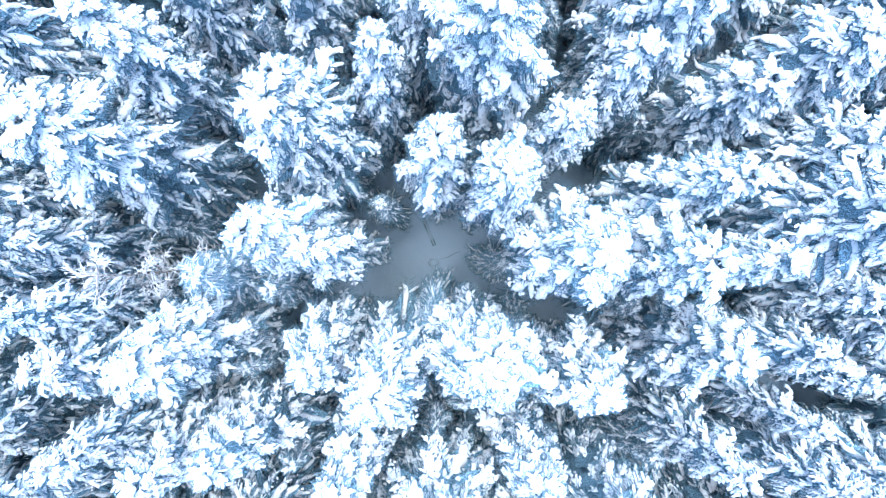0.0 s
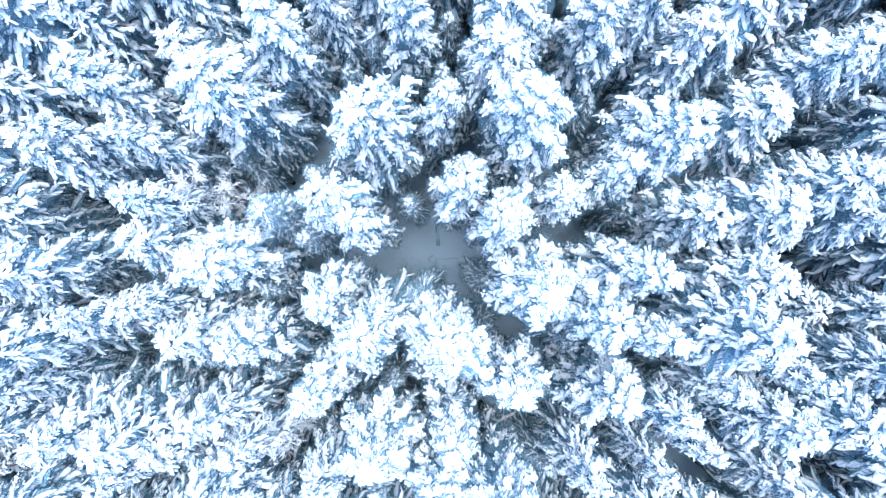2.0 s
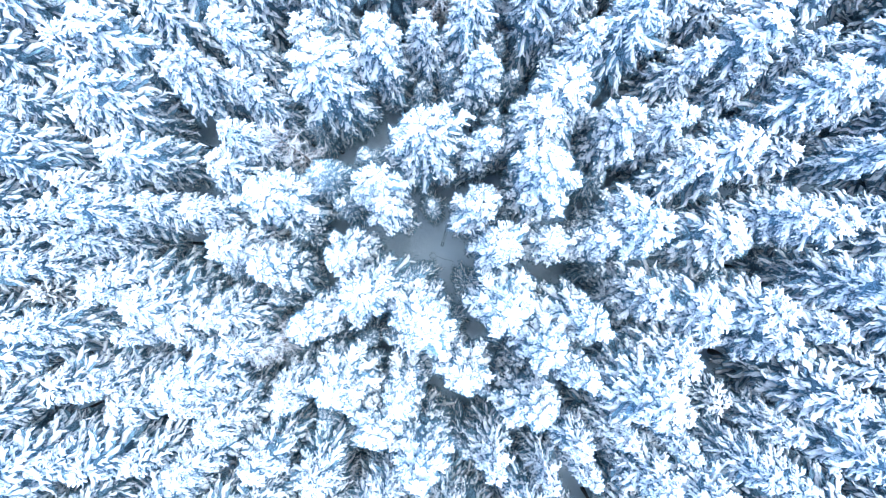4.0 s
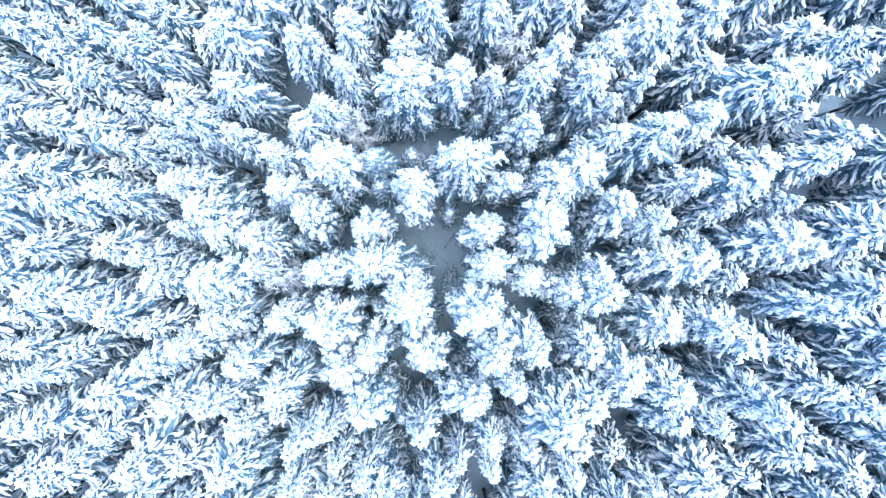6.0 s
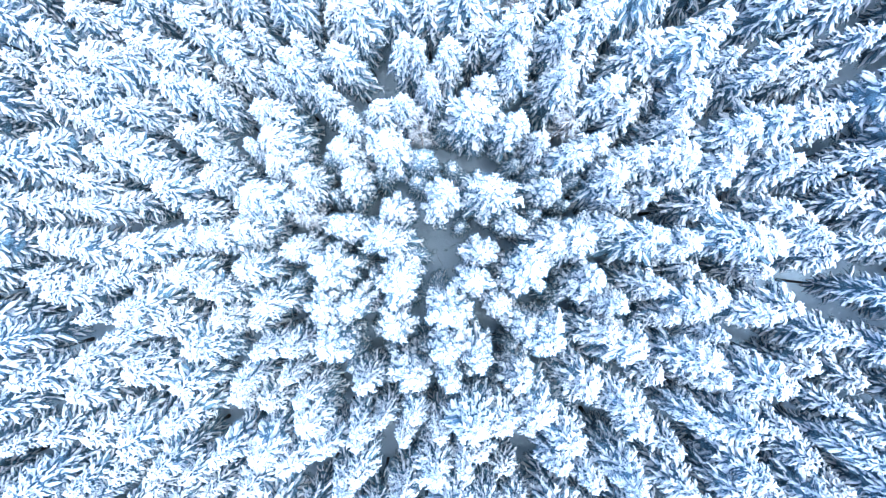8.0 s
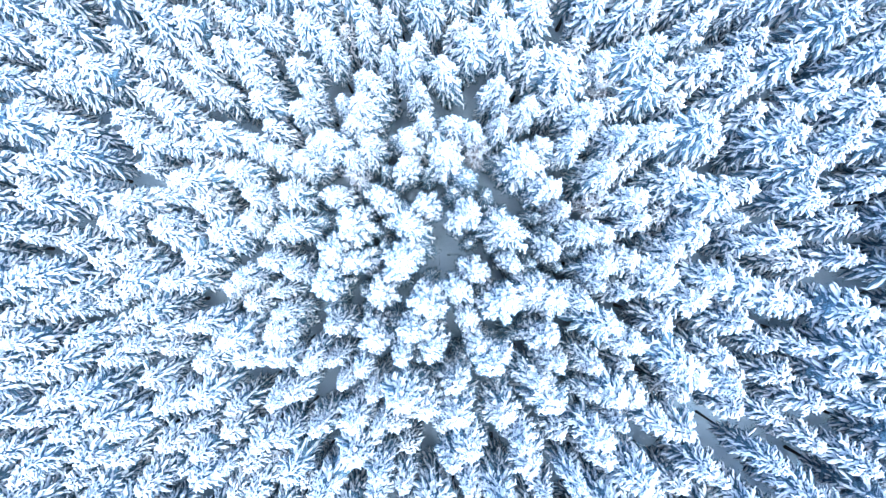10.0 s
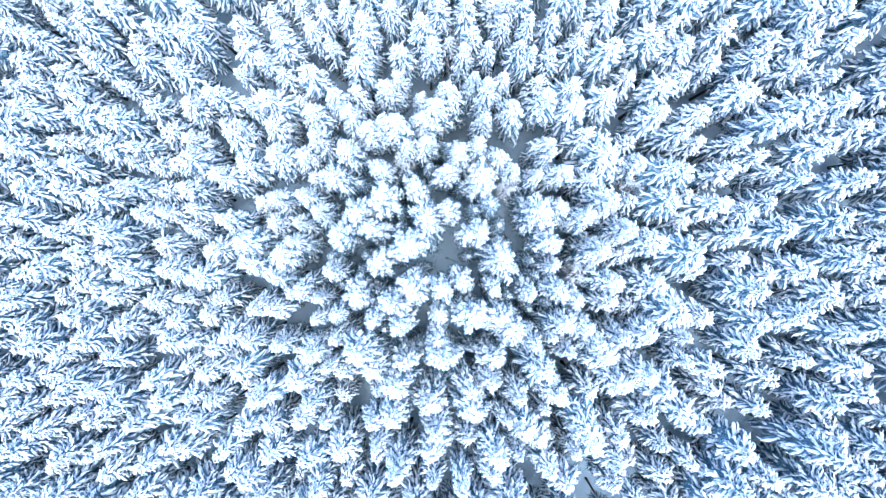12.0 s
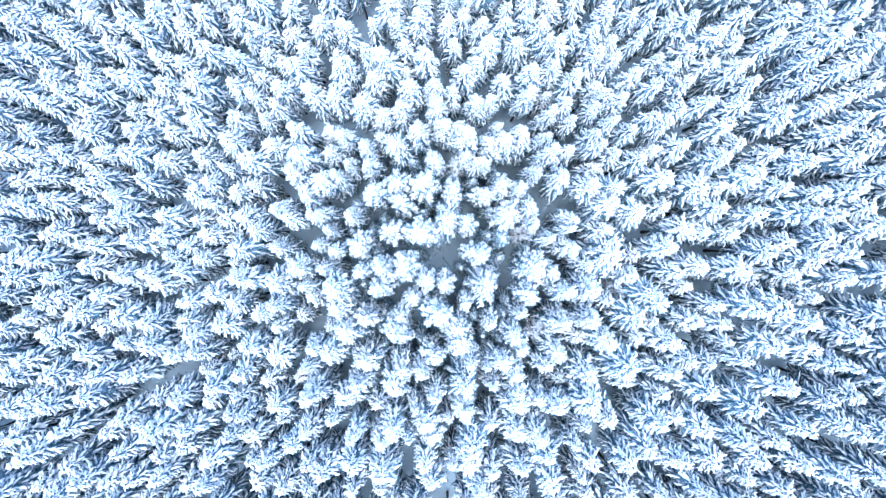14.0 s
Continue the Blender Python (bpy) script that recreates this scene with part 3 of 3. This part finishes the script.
plant(12.53, -25.09, 18.1, 1.94)
plant(2.53, -27.95, 18.5, 1.30)
plant(1.19, 28.26, 19.3, 1.35)
plant(-19.29, -20.79, 19.3, 1.57)
plant(-16.42, 23.29, 16.8, 2.00)
plant(8.05, -27.42, 19.4, 2.10)
plant(-21.29, -19.30, 19.2, 1.70)
plant(-26.62, -10.93, 18.1, 1.46)
plant(4.06, -28.50, 20.1, 1.30)
plant(28.84, 2.46, 19.6, 2.00)
plant(-14.55, -25.16, 19.4, 1.30)
plant(25.27, -14.41, 16.7, 2.00)
plant(-28.80, -4.23, 19.7, 2.00)
plant(22.21, 18.95, 19.9, 1.60)
plant(27.84, 8.98, 19.3, 1.71)
plant(18.66, 22.74, 20.1, 2.10)
plant(-25.12, 15.47, 18.8, 2.00)
plant(29.45, -1.81, 18.2, 2.00)
plant(-25.06, -15.85, 19.3, 1.30)
plant(17.43, -24.02, 17.7, 1.51)
plant(-26.10, -14.70, 19.2, 1.35)
plant(21.05, 21.37, 19.3, 1.51)
plant(28.74, -9.02, 18.0, 1.82)
plant(-8.46, 28.94, 18.2, 2.00)
plant(-16.25, -25.56, 15.9, 1.90)
plant(19.55, -23.29, 16.3, 1.47)
plant(-13.34, 27.41, 18.5, 1.80)
plant(-30.40, 2.45, 16.7, 2.00)
plant(-24.72, -17.86, 14.5, 2.10)
plant(-18.85, -24.34, 19.2, 1.30)
plant(-7.21, -29.98, 19.4, 1.60)
plant(28.22, -12.98, 18.5, 1.59)
plant(-3.51, -30.87, 19.3, 1.85)
plant(-24.59, 19.16, 17.9, 2.00)
plant(-14.14, -27.79, 19.2, 1.48)
plant(-11.24, -29.10, 18.7, 1.70)
plant(-1.08, -31.19, 18.7, 1.40)
plant(30.62, -6.07, 18.3, 1.45)
plant(28.81, 12.12, 17.2, 1.31)
plant(-28.27, 13.58, 17.8, 2.00)
plant(23.85, -20.48, 19.6, 2.00)
plant(-29.29, -11.44, 19.4, 1.37)
plant(16.46, -26.81, 19.2, 1.75)
plant(13.07, -28.63, 19.4, 1.80)
plant(28.03, 14.44, 19.3, 1.31)
plant(-20.89, -23.93, 18.2, 1.90)
plant(-21.25, 23.65, 20.5, 1.90)
plant(-18.14, -26.20, 20.6, 1.50)
plant(-9.06, -30.57, 17.4, 1.69)
plant(-31.32, 7.14, 16.6, 2.00)
plant(-30.48, -10.52, 19.2, 1.34)
plant(30.96, 10.38, 21.1, 1.67)
plant(-24.55, -21.55, 18.2, 2.00)
plant(22.57, -23.69, 17.5, 1.73)
plant(28.06, 17.37, 16.6, 2.00)
plant(32.86, 3.17, 19.2, 1.76)
plant(32.07, -8.21, 19.3, 1.54)
plant(-32.21, -7.67, 17.4, 2.00)
plant(-33.02, -2.48, 18.0, 2.00)
plant(-17.63, -28.10, 19.9, 1.39)
plant(-17.68, 28.07, 18.7, 1.79)
plant(26.05, 20.64, 19.9, 1.70)
plant(-22.25, -24.71, 19.2, 1.30)
plant(30.01, -14.35, 19.9, 1.92)
plant(33.34, -1.27, 19.8, 1.72)
plant(-19.69, 26.95, 17.4, 2.20)
plant(33.09, -5.16, 19.8, 1.62)
plant(20.15, -26.75, 18.4, 1.61)
plant(-28.41, -17.93, 18.7, 1.90)
plant(30.48, 14.17, 17.7, 1.30)
plant(12.67, -31.22, 16.2, 2.00)
plant(6.08, -33.17, 18.2, 2.00)
plant(33.92, 1.16, 19.4, 1.61)
plant(-24.08, -23.96, 20.8, 1.30)
plant(-0.25, -34.26, 17.7, 2.00)
plant(-30.35, -16.04, 18.6, 1.62)
plant(-34.50, 0.56, 17.5, 2.00)
plant(30.55, 16.69, 19.5, 1.41)
plant(28.84, -19.72, 17.2, 2.00)
plant(25.40, 24.21, 17.1, 2.00)
plant(-27.83, 21.47, 18.8, 2.00)
plant(-31.93, 14.71, 17.1, 1.60)
plant(-33.18, -12.24, 16.9, 1.53)
plant(-30.04, 19.09, 16.7, 1.47)
plant(22.05, -28.31, 19.8, 1.78)
plant(-21.66, 28.68, 18.0, 1.90)
plant(-35.23, 8.53, 18.7, 2.00)
plant(-36.05, -5.53, 18.8, 2.00)
plant(35.00, -10.27, 19.6, 1.75)
plant(34.24, -12.73, 18.8, 2.00)
plant(-34.45, 12.46, 20.7, 1.73)
plant(9.91, -35.26, 16.4, 2.00)
plant(-32.55, 17.01, 16.0, 1.30)
plant(36.40, 5.41, 18.8, 2.00)
plant(-26.49, 25.71, 18.8, 2.00)
plant(17.97, -32.47, 16.2, 1.48)
plant(-26.70, -25.87, 19.1, 1.89)
plant(-23.44, 28.97, 19.7, 1.64)
plant(28.25, -24.33, 20.2, 2.00)
plant(-34.11, -15.11, 18.7, 1.52)
plant(28.78, 23.84, 16.7, 2.00)
plant(37.27, -3.70, 18.0, 1.90)
plant(-32.16, -19.21, 17.6, 1.47)
plant(-32.37, 19.01, 19.2, 1.39)
plant(-33.17, -17.90, 18.6, 1.33)
plant(32.99, 19.19, 19.8, 1.97)
plant(35.20, 14.78, 19.8, 1.90)
plant(-30.87, -22.47, 18.6, 1.35)
plant(-36.10, -12.63, 19.6, 1.62)
plant(21.30, -31.82, 20.1, 1.63)
plant(-37.21, -9.21, 18.3, 2.00)
plant(-38.60, -2.03, 20.3, 2.00)
plant(37.10, 10.84, 19.1, 1.80)
plant(38.33, -5.77, 18.3, 1.80)
plant(38.82, 3.78, 19.4, 2.00)
plant(-30.07, -24.89, 18.5, 1.41)
plant(33.57, -20.40, 17.0, 2.00)
plant(19.72, -34.14, 17.1, 1.30)
plant(17.49, -35.48, 18.3, 1.49)
plant(-37.21, 13.62, 20.7, 2.00)
plant(26.85, -29.45, 19.7, 2.00)
plant(-39.89, 2.66, 16.4, 1.95)
plant(-32.27, -23.98, 18.5, 1.30)
plant(-36.12, 17.68, 19.8, 2.00)
plant(-27.11, 29.89, 18.1, 2.00)
plant(-32.17, 24.50, 18.8, 2.20)
plant(39.36, -10.44, 18.6, 2.00)
plant(34.75, 22.09, 18.6, 2.00)
plant(-34.36, -23.61, 18.2, 1.30)
plant(25.08, -33.66, 18.6, 2.00)
plant(42.24, -0.73, 18.9, 2.00)
plant(-42.31, -0.15, 18.0, 1.84)
plant(41.96, -6.18, 19.2, 2.00)
plant(20.05, -37.51, 17.8, 1.97)
plant(32.72, -27.21, 18.7, 2.00)
plant(-36.03, -22.72, 20.1, 1.67)
plant(-43.01, 2.94, 21.2, 1.63)
plant(42.72, 6.76, 18.7, 2.00)
plant(43.20, 2.93, 17.6, 2.00)
plant(-36.80, 22.91, 19.6, 2.00)
plant(-43.51, -4.35, 16.0, 1.92)
plant(40.35, 17.66, 17.8, 1.74)
plant(40.91, -16.69, 19.6, 2.00)
plant(-41.35, -15.94, 18.6, 2.00)
plant(42.13, 14.22, 17.8, 1.62)
plant(-43.71, 8.58, 18.3, 2.00)
plant(36.95, -24.91, 19.5, 2.00)
plant(-30.19, 32.80, 16.9, 2.00)
plant(-42.70, -13.50, 17.4, 1.83)
plant(-40.63, 18.84, 18.1, 1.92)
plant(-39.73, -20.78, 18.3, 2.00)
plant(-34.62, 28.82, 17.6, 1.90)
plant(44.97, -4.16, 18.7, 1.88)
plant(40.40, 20.29, 19.9, 2.00)
plant(44.09, -10.66, 19.1, 1.87)
plant(43.99, 11.73, 19.1, 1.88)
plant(-44.66, -8.91, 18.3, 1.96)
plant(-45.50, -2.89, 20.1, 1.89)
plant(-45.58, 6.65, 19.1, 2.00)
plant(31.69, -33.60, 18.7, 2.00)
plant(25.06, -38.84, 18.4, 2.00)
plant(-46.26, 1.73, 18.1, 1.97)
plant(-37.12, 27.81, 20.0, 1.75)
plant(28.05, -37.14, 18.5, 1.98)
plant(44.57, -13.83, 17.0, 1.74)
plant(-45.35, -11.71, 17.8, 1.43)
plant(44.01, 16.19, 20.2, 1.74)
plant(-42.11, 20.69, 19.8, 1.46)
plant(46.53, -8.51, 17.7, 2.00)
plant(44.44, -16.41, 18.4, 1.53)
plant(35.32, -31.72, 21.1, 2.00)
plant(41.53, -23.09, 18.3, 2.00)
plant(47.93, -2.72, 20.3, 2.00)
plant(-46.58, 12.13, 18.3, 2.00)
plant(-41.19, 25.52, 17.5, 1.63)
plant(-36.80, 31.57, 18.1, 2.00)
plant(48.46, 3.58, 18.6, 2.00)
plant(-45.40, 18.21, 19.5, 2.00)
plant(-43.72, -22.15, 17.1, 2.00)
plant(47.03, 13.87, 18.4, 2.00)
plant(48.32, 8.78, 19.4, 2.00)
plant(-44.14, 21.64, 20.0, 1.60)
plant(-47.84, -11.63, 18.5, 1.63)
plant(45.40, -19.32, 18.1, 2.00)
plant(-41.15, 27.74, 18.6, 1.45)
plant(-49.48, -5.28, 18.9, 2.00)
plant(42.75, -25.97, 18.8, 2.00)
plant(-50.26, 1.64, 18.8, 2.00)
plant(30.94, -39.68, 19.7, 2.00)
plant(46.51, 19.29, 19.9, 2.00)
plant(-48.65, -14.61, 20.4, 1.68)
plant(-50.48, 7.63, 17.1, 2.00)
plant(-51.18, -2.00, 17.9, 2.00)
plant(-44.56, 25.33, 18.1, 1.88)
plant(36.57, -35.99, 18.5, 2.00)
plant(-48.65, -17.24, 19.0, 1.49)
plant(51.85, 0.22, 19.7, 2.00)
plant(51.26, -8.04, 19.4, 1.98)
plant(-43.08, 29.27, 18.8, 1.81)
plant(50.32, -13.84, 18.0, 2.00)
plant(-47.98, -20.66, 18.9, 1.83)
plant(-52.11, -9.07, 17.9, 2.00)
plant(52.82, 4.57, 20.3, 2.00)
plant(52.11, 11.78, 20.0, 2.00)
plant(50.24, -18.46, 17.7, 1.81)
plant(47.66, -24.42, 18.4, 2.00)
plant(53.65, -5.04, 17.9, 2.00)
plant(52.77, -10.95, 20.0, 2.00)
plant(-50.59, -19.26, 19.8, 1.63)
plant(35.94, -40.84, 18.9, 2.00)
plant(52.55, 16.53, 18.2, 2.00)
plant(50.54, -21.95, 18.2, 1.74)
plant(-54.19, -12.58, 18.5, 2.00)
plant(52.92, -18.07, 20.0, 2.00)
plant(43.38, -35.33, 16.8, 2.00)
plant(-55.38, -10.42, 17.8, 2.00)
plant(56.47, 2.00, 19.1, 2.00)
plant(56.61, -3.74, 17.9, 2.00)
plant(56.50, 7.43, 19.0, 1.96)
plant(56.74, 9.37, 19.5, 1.77)
plant(-54.51, -18.45, 20.2, 2.00)
plant(52.30, -24.53, 19.1, 1.93)
plant(43.12, -38.53, 20.0, 1.93)
plant(48.52, -31.49, 19.0, 2.00)
plant(40.53, -42.04, 17.7, 2.00)
plant(47.17, -34.87, 18.5, 2.00)
plant(52.47, -28.36, 17.6, 2.00)
plant(56.79, 18.88, 17.7, 2.00)
plant(59.17, 11.80, 18.4, 1.98)
plant(58.95, 15.10, 19.2, 2.00)
plant(45.37, -41.85, 18.9, 2.00)
plant(49.15, -39.03, 20.3, 2.00)
plant(52.00, -44.52, 17.2, 2.00)


# ---- younger trees between the ones above, away from the open patches of snow ----
HOLES = (
    ((-0.9, -40.3, 3.0), (5.2, -37.9, 2.5), (1.8, -36.1, 2.5), (-6.2, -38.9, 3.0), (-20.9, -34.8, 3.0), (-8.4, -24.6, 2.5), (-6.9, -11.1, 1.6), (9.0, 26.0, 2.5),),
    ((5.3, 31.2, 3.0), (20.5, 23.6, 2.5), (24.4, 25.5, 2.0), (9.6, 22.1, 2.5), (-3.1, 27.7, 2.3), (-22.3, 24.4, 2.0), (-41.4, -10.2, 2.0), (-42.3, -2.1, 2.5),),
    ((30.7, 1.6, 2.0), (-21.8, -2.9, 2.0), (-8.8, 4.9, 2.0), (-40.7, -24.8, 3.0), (-46.7, 14.1, 2.5), (18.3, -39.6, 2.0), (-8.3, -11.6, 2.0), (-9.7, 4.0, 2.0),),
    ((10.8, 23.0, 2.5), (7.1, 31.5, 2.0), (-14.1, 24.3, 1.5), (-4.1, 28.7, 1.5), (16.1, -42.0, 2.0), (6.4, 31.8, 2.8), (4.7, 29.3, 2.0), (25.0, 24.4, 1.5),),
    ((-9.2, -25.9, 1.5), (-8.2, -12.3, 1.5), (-22.6, -35.2, 2.0), (9.5, 16.4, 1.5), (-11.6, -12.8, 1.5), (-26.9, 1.3, 2.0), (3.7, 21.6, 2.0), (30.2, 10.7, 1.5),),
    ((12.0, 5.4, 2.0), (9.4, -4.3, 2.0), (-0.1, 0.5, 3.6), (7.9, 11.4, 1.2),),
)


def in_stand(x, y):
    """Whether a place lies in the wooded ground: five overlapping oblongs."""
    for head, long, short in ((168, 76, 46), (154, 74, 45), (137, 72, 44), (118, 64, 40), (85, 54, 33)):
        c, s = math.cos(radians(head)), math.sin(radians(head))
        if abs(x * c + y * s) < long and abs(-x * s + y * c) < short:
            return True
    return False


def fill_between(known):
    rng = random.Random(9)
    cells = {}
    for x, y in known:
        cells.setdefault((int(x // 3.2), int(y // 3.2)), []).append((x, y))
    for _ in range(26000):
        x, y = rng.uniform(-88, 88), rng.uniform(-88, 88)
        away = math.hypot(x, y)
        if not in_stand(x, y) or any(math.hypot(x - a, y - b) < 0.6 * r + 0.5 for hole in HOLES for a, b, r in hole):
            continue
        i, j = int(x // 3.2), int(y // 3.2)
        apart = 1.9 if away < 14 else 2.6 if away < 36 else 2.9
        if any(math.hypot(x - a, y - b) < apart for di in (-1, 0, 1) for dj in (-1, 0, 1) for a, b in cells.get((i + di, j + dj), ())):
            continue
        cells.setdefault((i, j), []).append((x, y))
        if away < 14:
            yield x, y, rng.gauss(12.0, 1.5), rng.uniform(1.1, 1.4)
        else:
            yield x, y, rng.gauss(16.5, 1.8) if away < 38 else rng.gauss(18.5, 1.8), rng.uniform(1.35, 1.75) if away < 36 else rng.uniform(1.6, 2.1)


for x, y, height, radius in list(fill_between(known_places)):
    if math.hypot(x, y) < 14:
        plant(x, y, height, radius)
    else:
        far_trees.append(pose(x, y, ground_height(x, y), 0, 0, stand.uniform(0, 360)) @ Matrix.Diagonal((radius / 1.7, radius / 1.7, height / 20.3, 1)))
far_woods()


# ---- bare frosted birches ----
def birch(x, y, height, seed):
    rng = np.random.default_rng(seed)
    tree = new("birch_tree")
    tree.location = (x, y, ground_height(x, y))
    wood, twigs = Soup(), Soup()
    z = np.linspace(-0.2, height, 8)
    bole = np.column_stack([rng.normal(0, 0.05, (8, 2)).cumsum(0), z])
    wide = np.interp(z, [0, height], [0.11, 0.015])
    wood.add(*tubes(bole[None], wide[None], wide[None], 7))

    def sprout(start, way, size, girth, rings, curl):
        t = np.linspace(0, 1, rings)
        path = start[:, None] + way[:, None] * (size[:, None] * t[None])[..., None]
        path[..., 2] += size[:, None] * curl * t[None] ** 2
        taper = girth[:, None] * (1 - 0.75 * t[None])
        return path, taper

    n = 30
    level = rng.uniform(0.42, 0.98, n) * height
    start = np.column_stack([np.interp(level, z, bole[:, i]) for i in range(3)])
    turn, rise = rng.uniform(0, 6.28, n), rng.uniform(0.35, 0.95, n)
    way = np.stack([np.cos(rise) * np.cos(turn), np.cos(rise) * np.sin(turn), np.sin(rise)], -1)
    size = rng.uniform(1.1, 2.4, n) * (1.15 - 0.6 * level / height)
    path, taper = sprout(start, way, size, np.full(n, 0.035), 6, -0.15)
    wood.add(*tubes(path, taper, taper, 4))
    for per, short, thin in ((9, 0.42, 0.020), (6, 0.50, 0.016)):
        q = rng.uniform(0.2, 1.0, (len(path), per))
        start = along(path, q).reshape(-1, 3)
        way = np.repeat(way, per, 0) + rng.normal(0, 0.55, (len(start), 3))
        way /= np.linalg.norm(way, axis=1, keepdims=True)
        size = np.repeat(size, per) * short * rng.uniform(0.6, 1.3, len(start))
        path, taper = sprout(start, way, size, np.full(len(start), thin), 4, -0.3)
        twigs.add(*tubes(path, taper, taper, 3))
    for name, soup, mat in (("trunk", wood, MAT_BIRCH), ("frosted_twig_crown", twigs, MAT_RIME)):
        part_ob = new(name, mesh_of(name, *soup.arrays(), mat))
        part_ob.parent = tree
    return tagged(tree, "bare slim birch with rime-white twigs among the conifers", "tree", "bare birches of the forest")


for x, y, height, seed in ((-11.5, -1.0, 16.5, 1), (-10.4, 11.6, 16.5, 2), (-4.8, -11.5, 16.0, 3), (-21.5, 8.0, 15.0, 4), (26.0, -8.1, 15.5, 5)):
    birch(x, y, height, seed)


# ---- marks in the snow of the clearing ----
def pressed_line(name, points, width, parent):
    """A shallow pressed track: a ribbon with raised lips, just over the snow; its dark colour stands for the shade in a
    groove.
    """
    soup = Soup()
    pts = np.array([(x, y, ground_top(x, y)) for x, y in points])
    for off, wide, up in ((0.0, width, 0.006), (-width * 1.25, width * 0.35, 0.02), (width * 1.25, width * 0.35, 0.02)):
        way = np.gradient(pts, axis=0)
        way /= np.linalg.norm(way, axis=1, keepdims=True)
        side = np.cross(way, (0, 0, 1.0))
        line = pts + side * off + np.array((0, 0, up * 0.5))
        n = len(line)
        soup.add(*tubes(line[None], np.full((1, n), wide), np.full((1, n), up), 6))
    ob = new(name, mesh_of(name, *soup.arrays(), MAT_PRESSED_SHADE))
    ob.parent = parent
    return ob


def ground_top(x, y):
    return ground_height(x, y) + 0.10 * noise.noise((x * 0.25, y * 0.25, 0)) + 0.05 * noise.noise((x * 0.9, y * 0.9, 3))


ski = tagged(new("ski_track"), "pair of narrow ski tracks in snow, groove shade painted dark", "ski track")
for off in (-0.075, 0.075):
    start, end = Vector((-0.46, 0.20)), Vector((-1.20, 1.95))
    side = Vector((end.y - start.y, start.x - end.x)).normalized() * off
    pressed_line("rut", [tuple(start.lerp(end, i / 12) + side) for i in range(13)], 0.028, ski)
ring = tagged(new("foot_trail"), "small round trail trodden into the snow", "foot trail")
pressed_line("trodden_loop", [(-0.53 + 0.27 * math.cos(a * 0.42), -0.85 + 0.25 * math.sin(a * 0.42)) for a in range(16)], 0.035, ring)
pressed_line("trodden_loop", [(1.85 + 0.2 * math.cos(a * 0.35), 1.02 + 0.14 * math.sin(a * 0.35)) for a in range(3, 16)], 0.03, ring)
pressed_line("trodden_path", [(-0.3 + 0.25 * i, -0.75 + 0.1 * i + 0.05 * math.sin(i * 1.7)) for i in range(7)], 0.012, ring)
pressed_line("trodden_path", [(-3.0 + 0.2 * i, 1.3 + 0.18 * i + 0.06 * math.sin(i * 2.1)) for i in range(7)], 0.012, ring)
for mould in CONIFERS + BROAD + BROAD_LIGHTER + BROAD_OUTER + LIGHTER + OUTERS + FROSTED:
    for ob in (*mould.children_recursive, mould):
        bpy.data.objects.remove(ob)
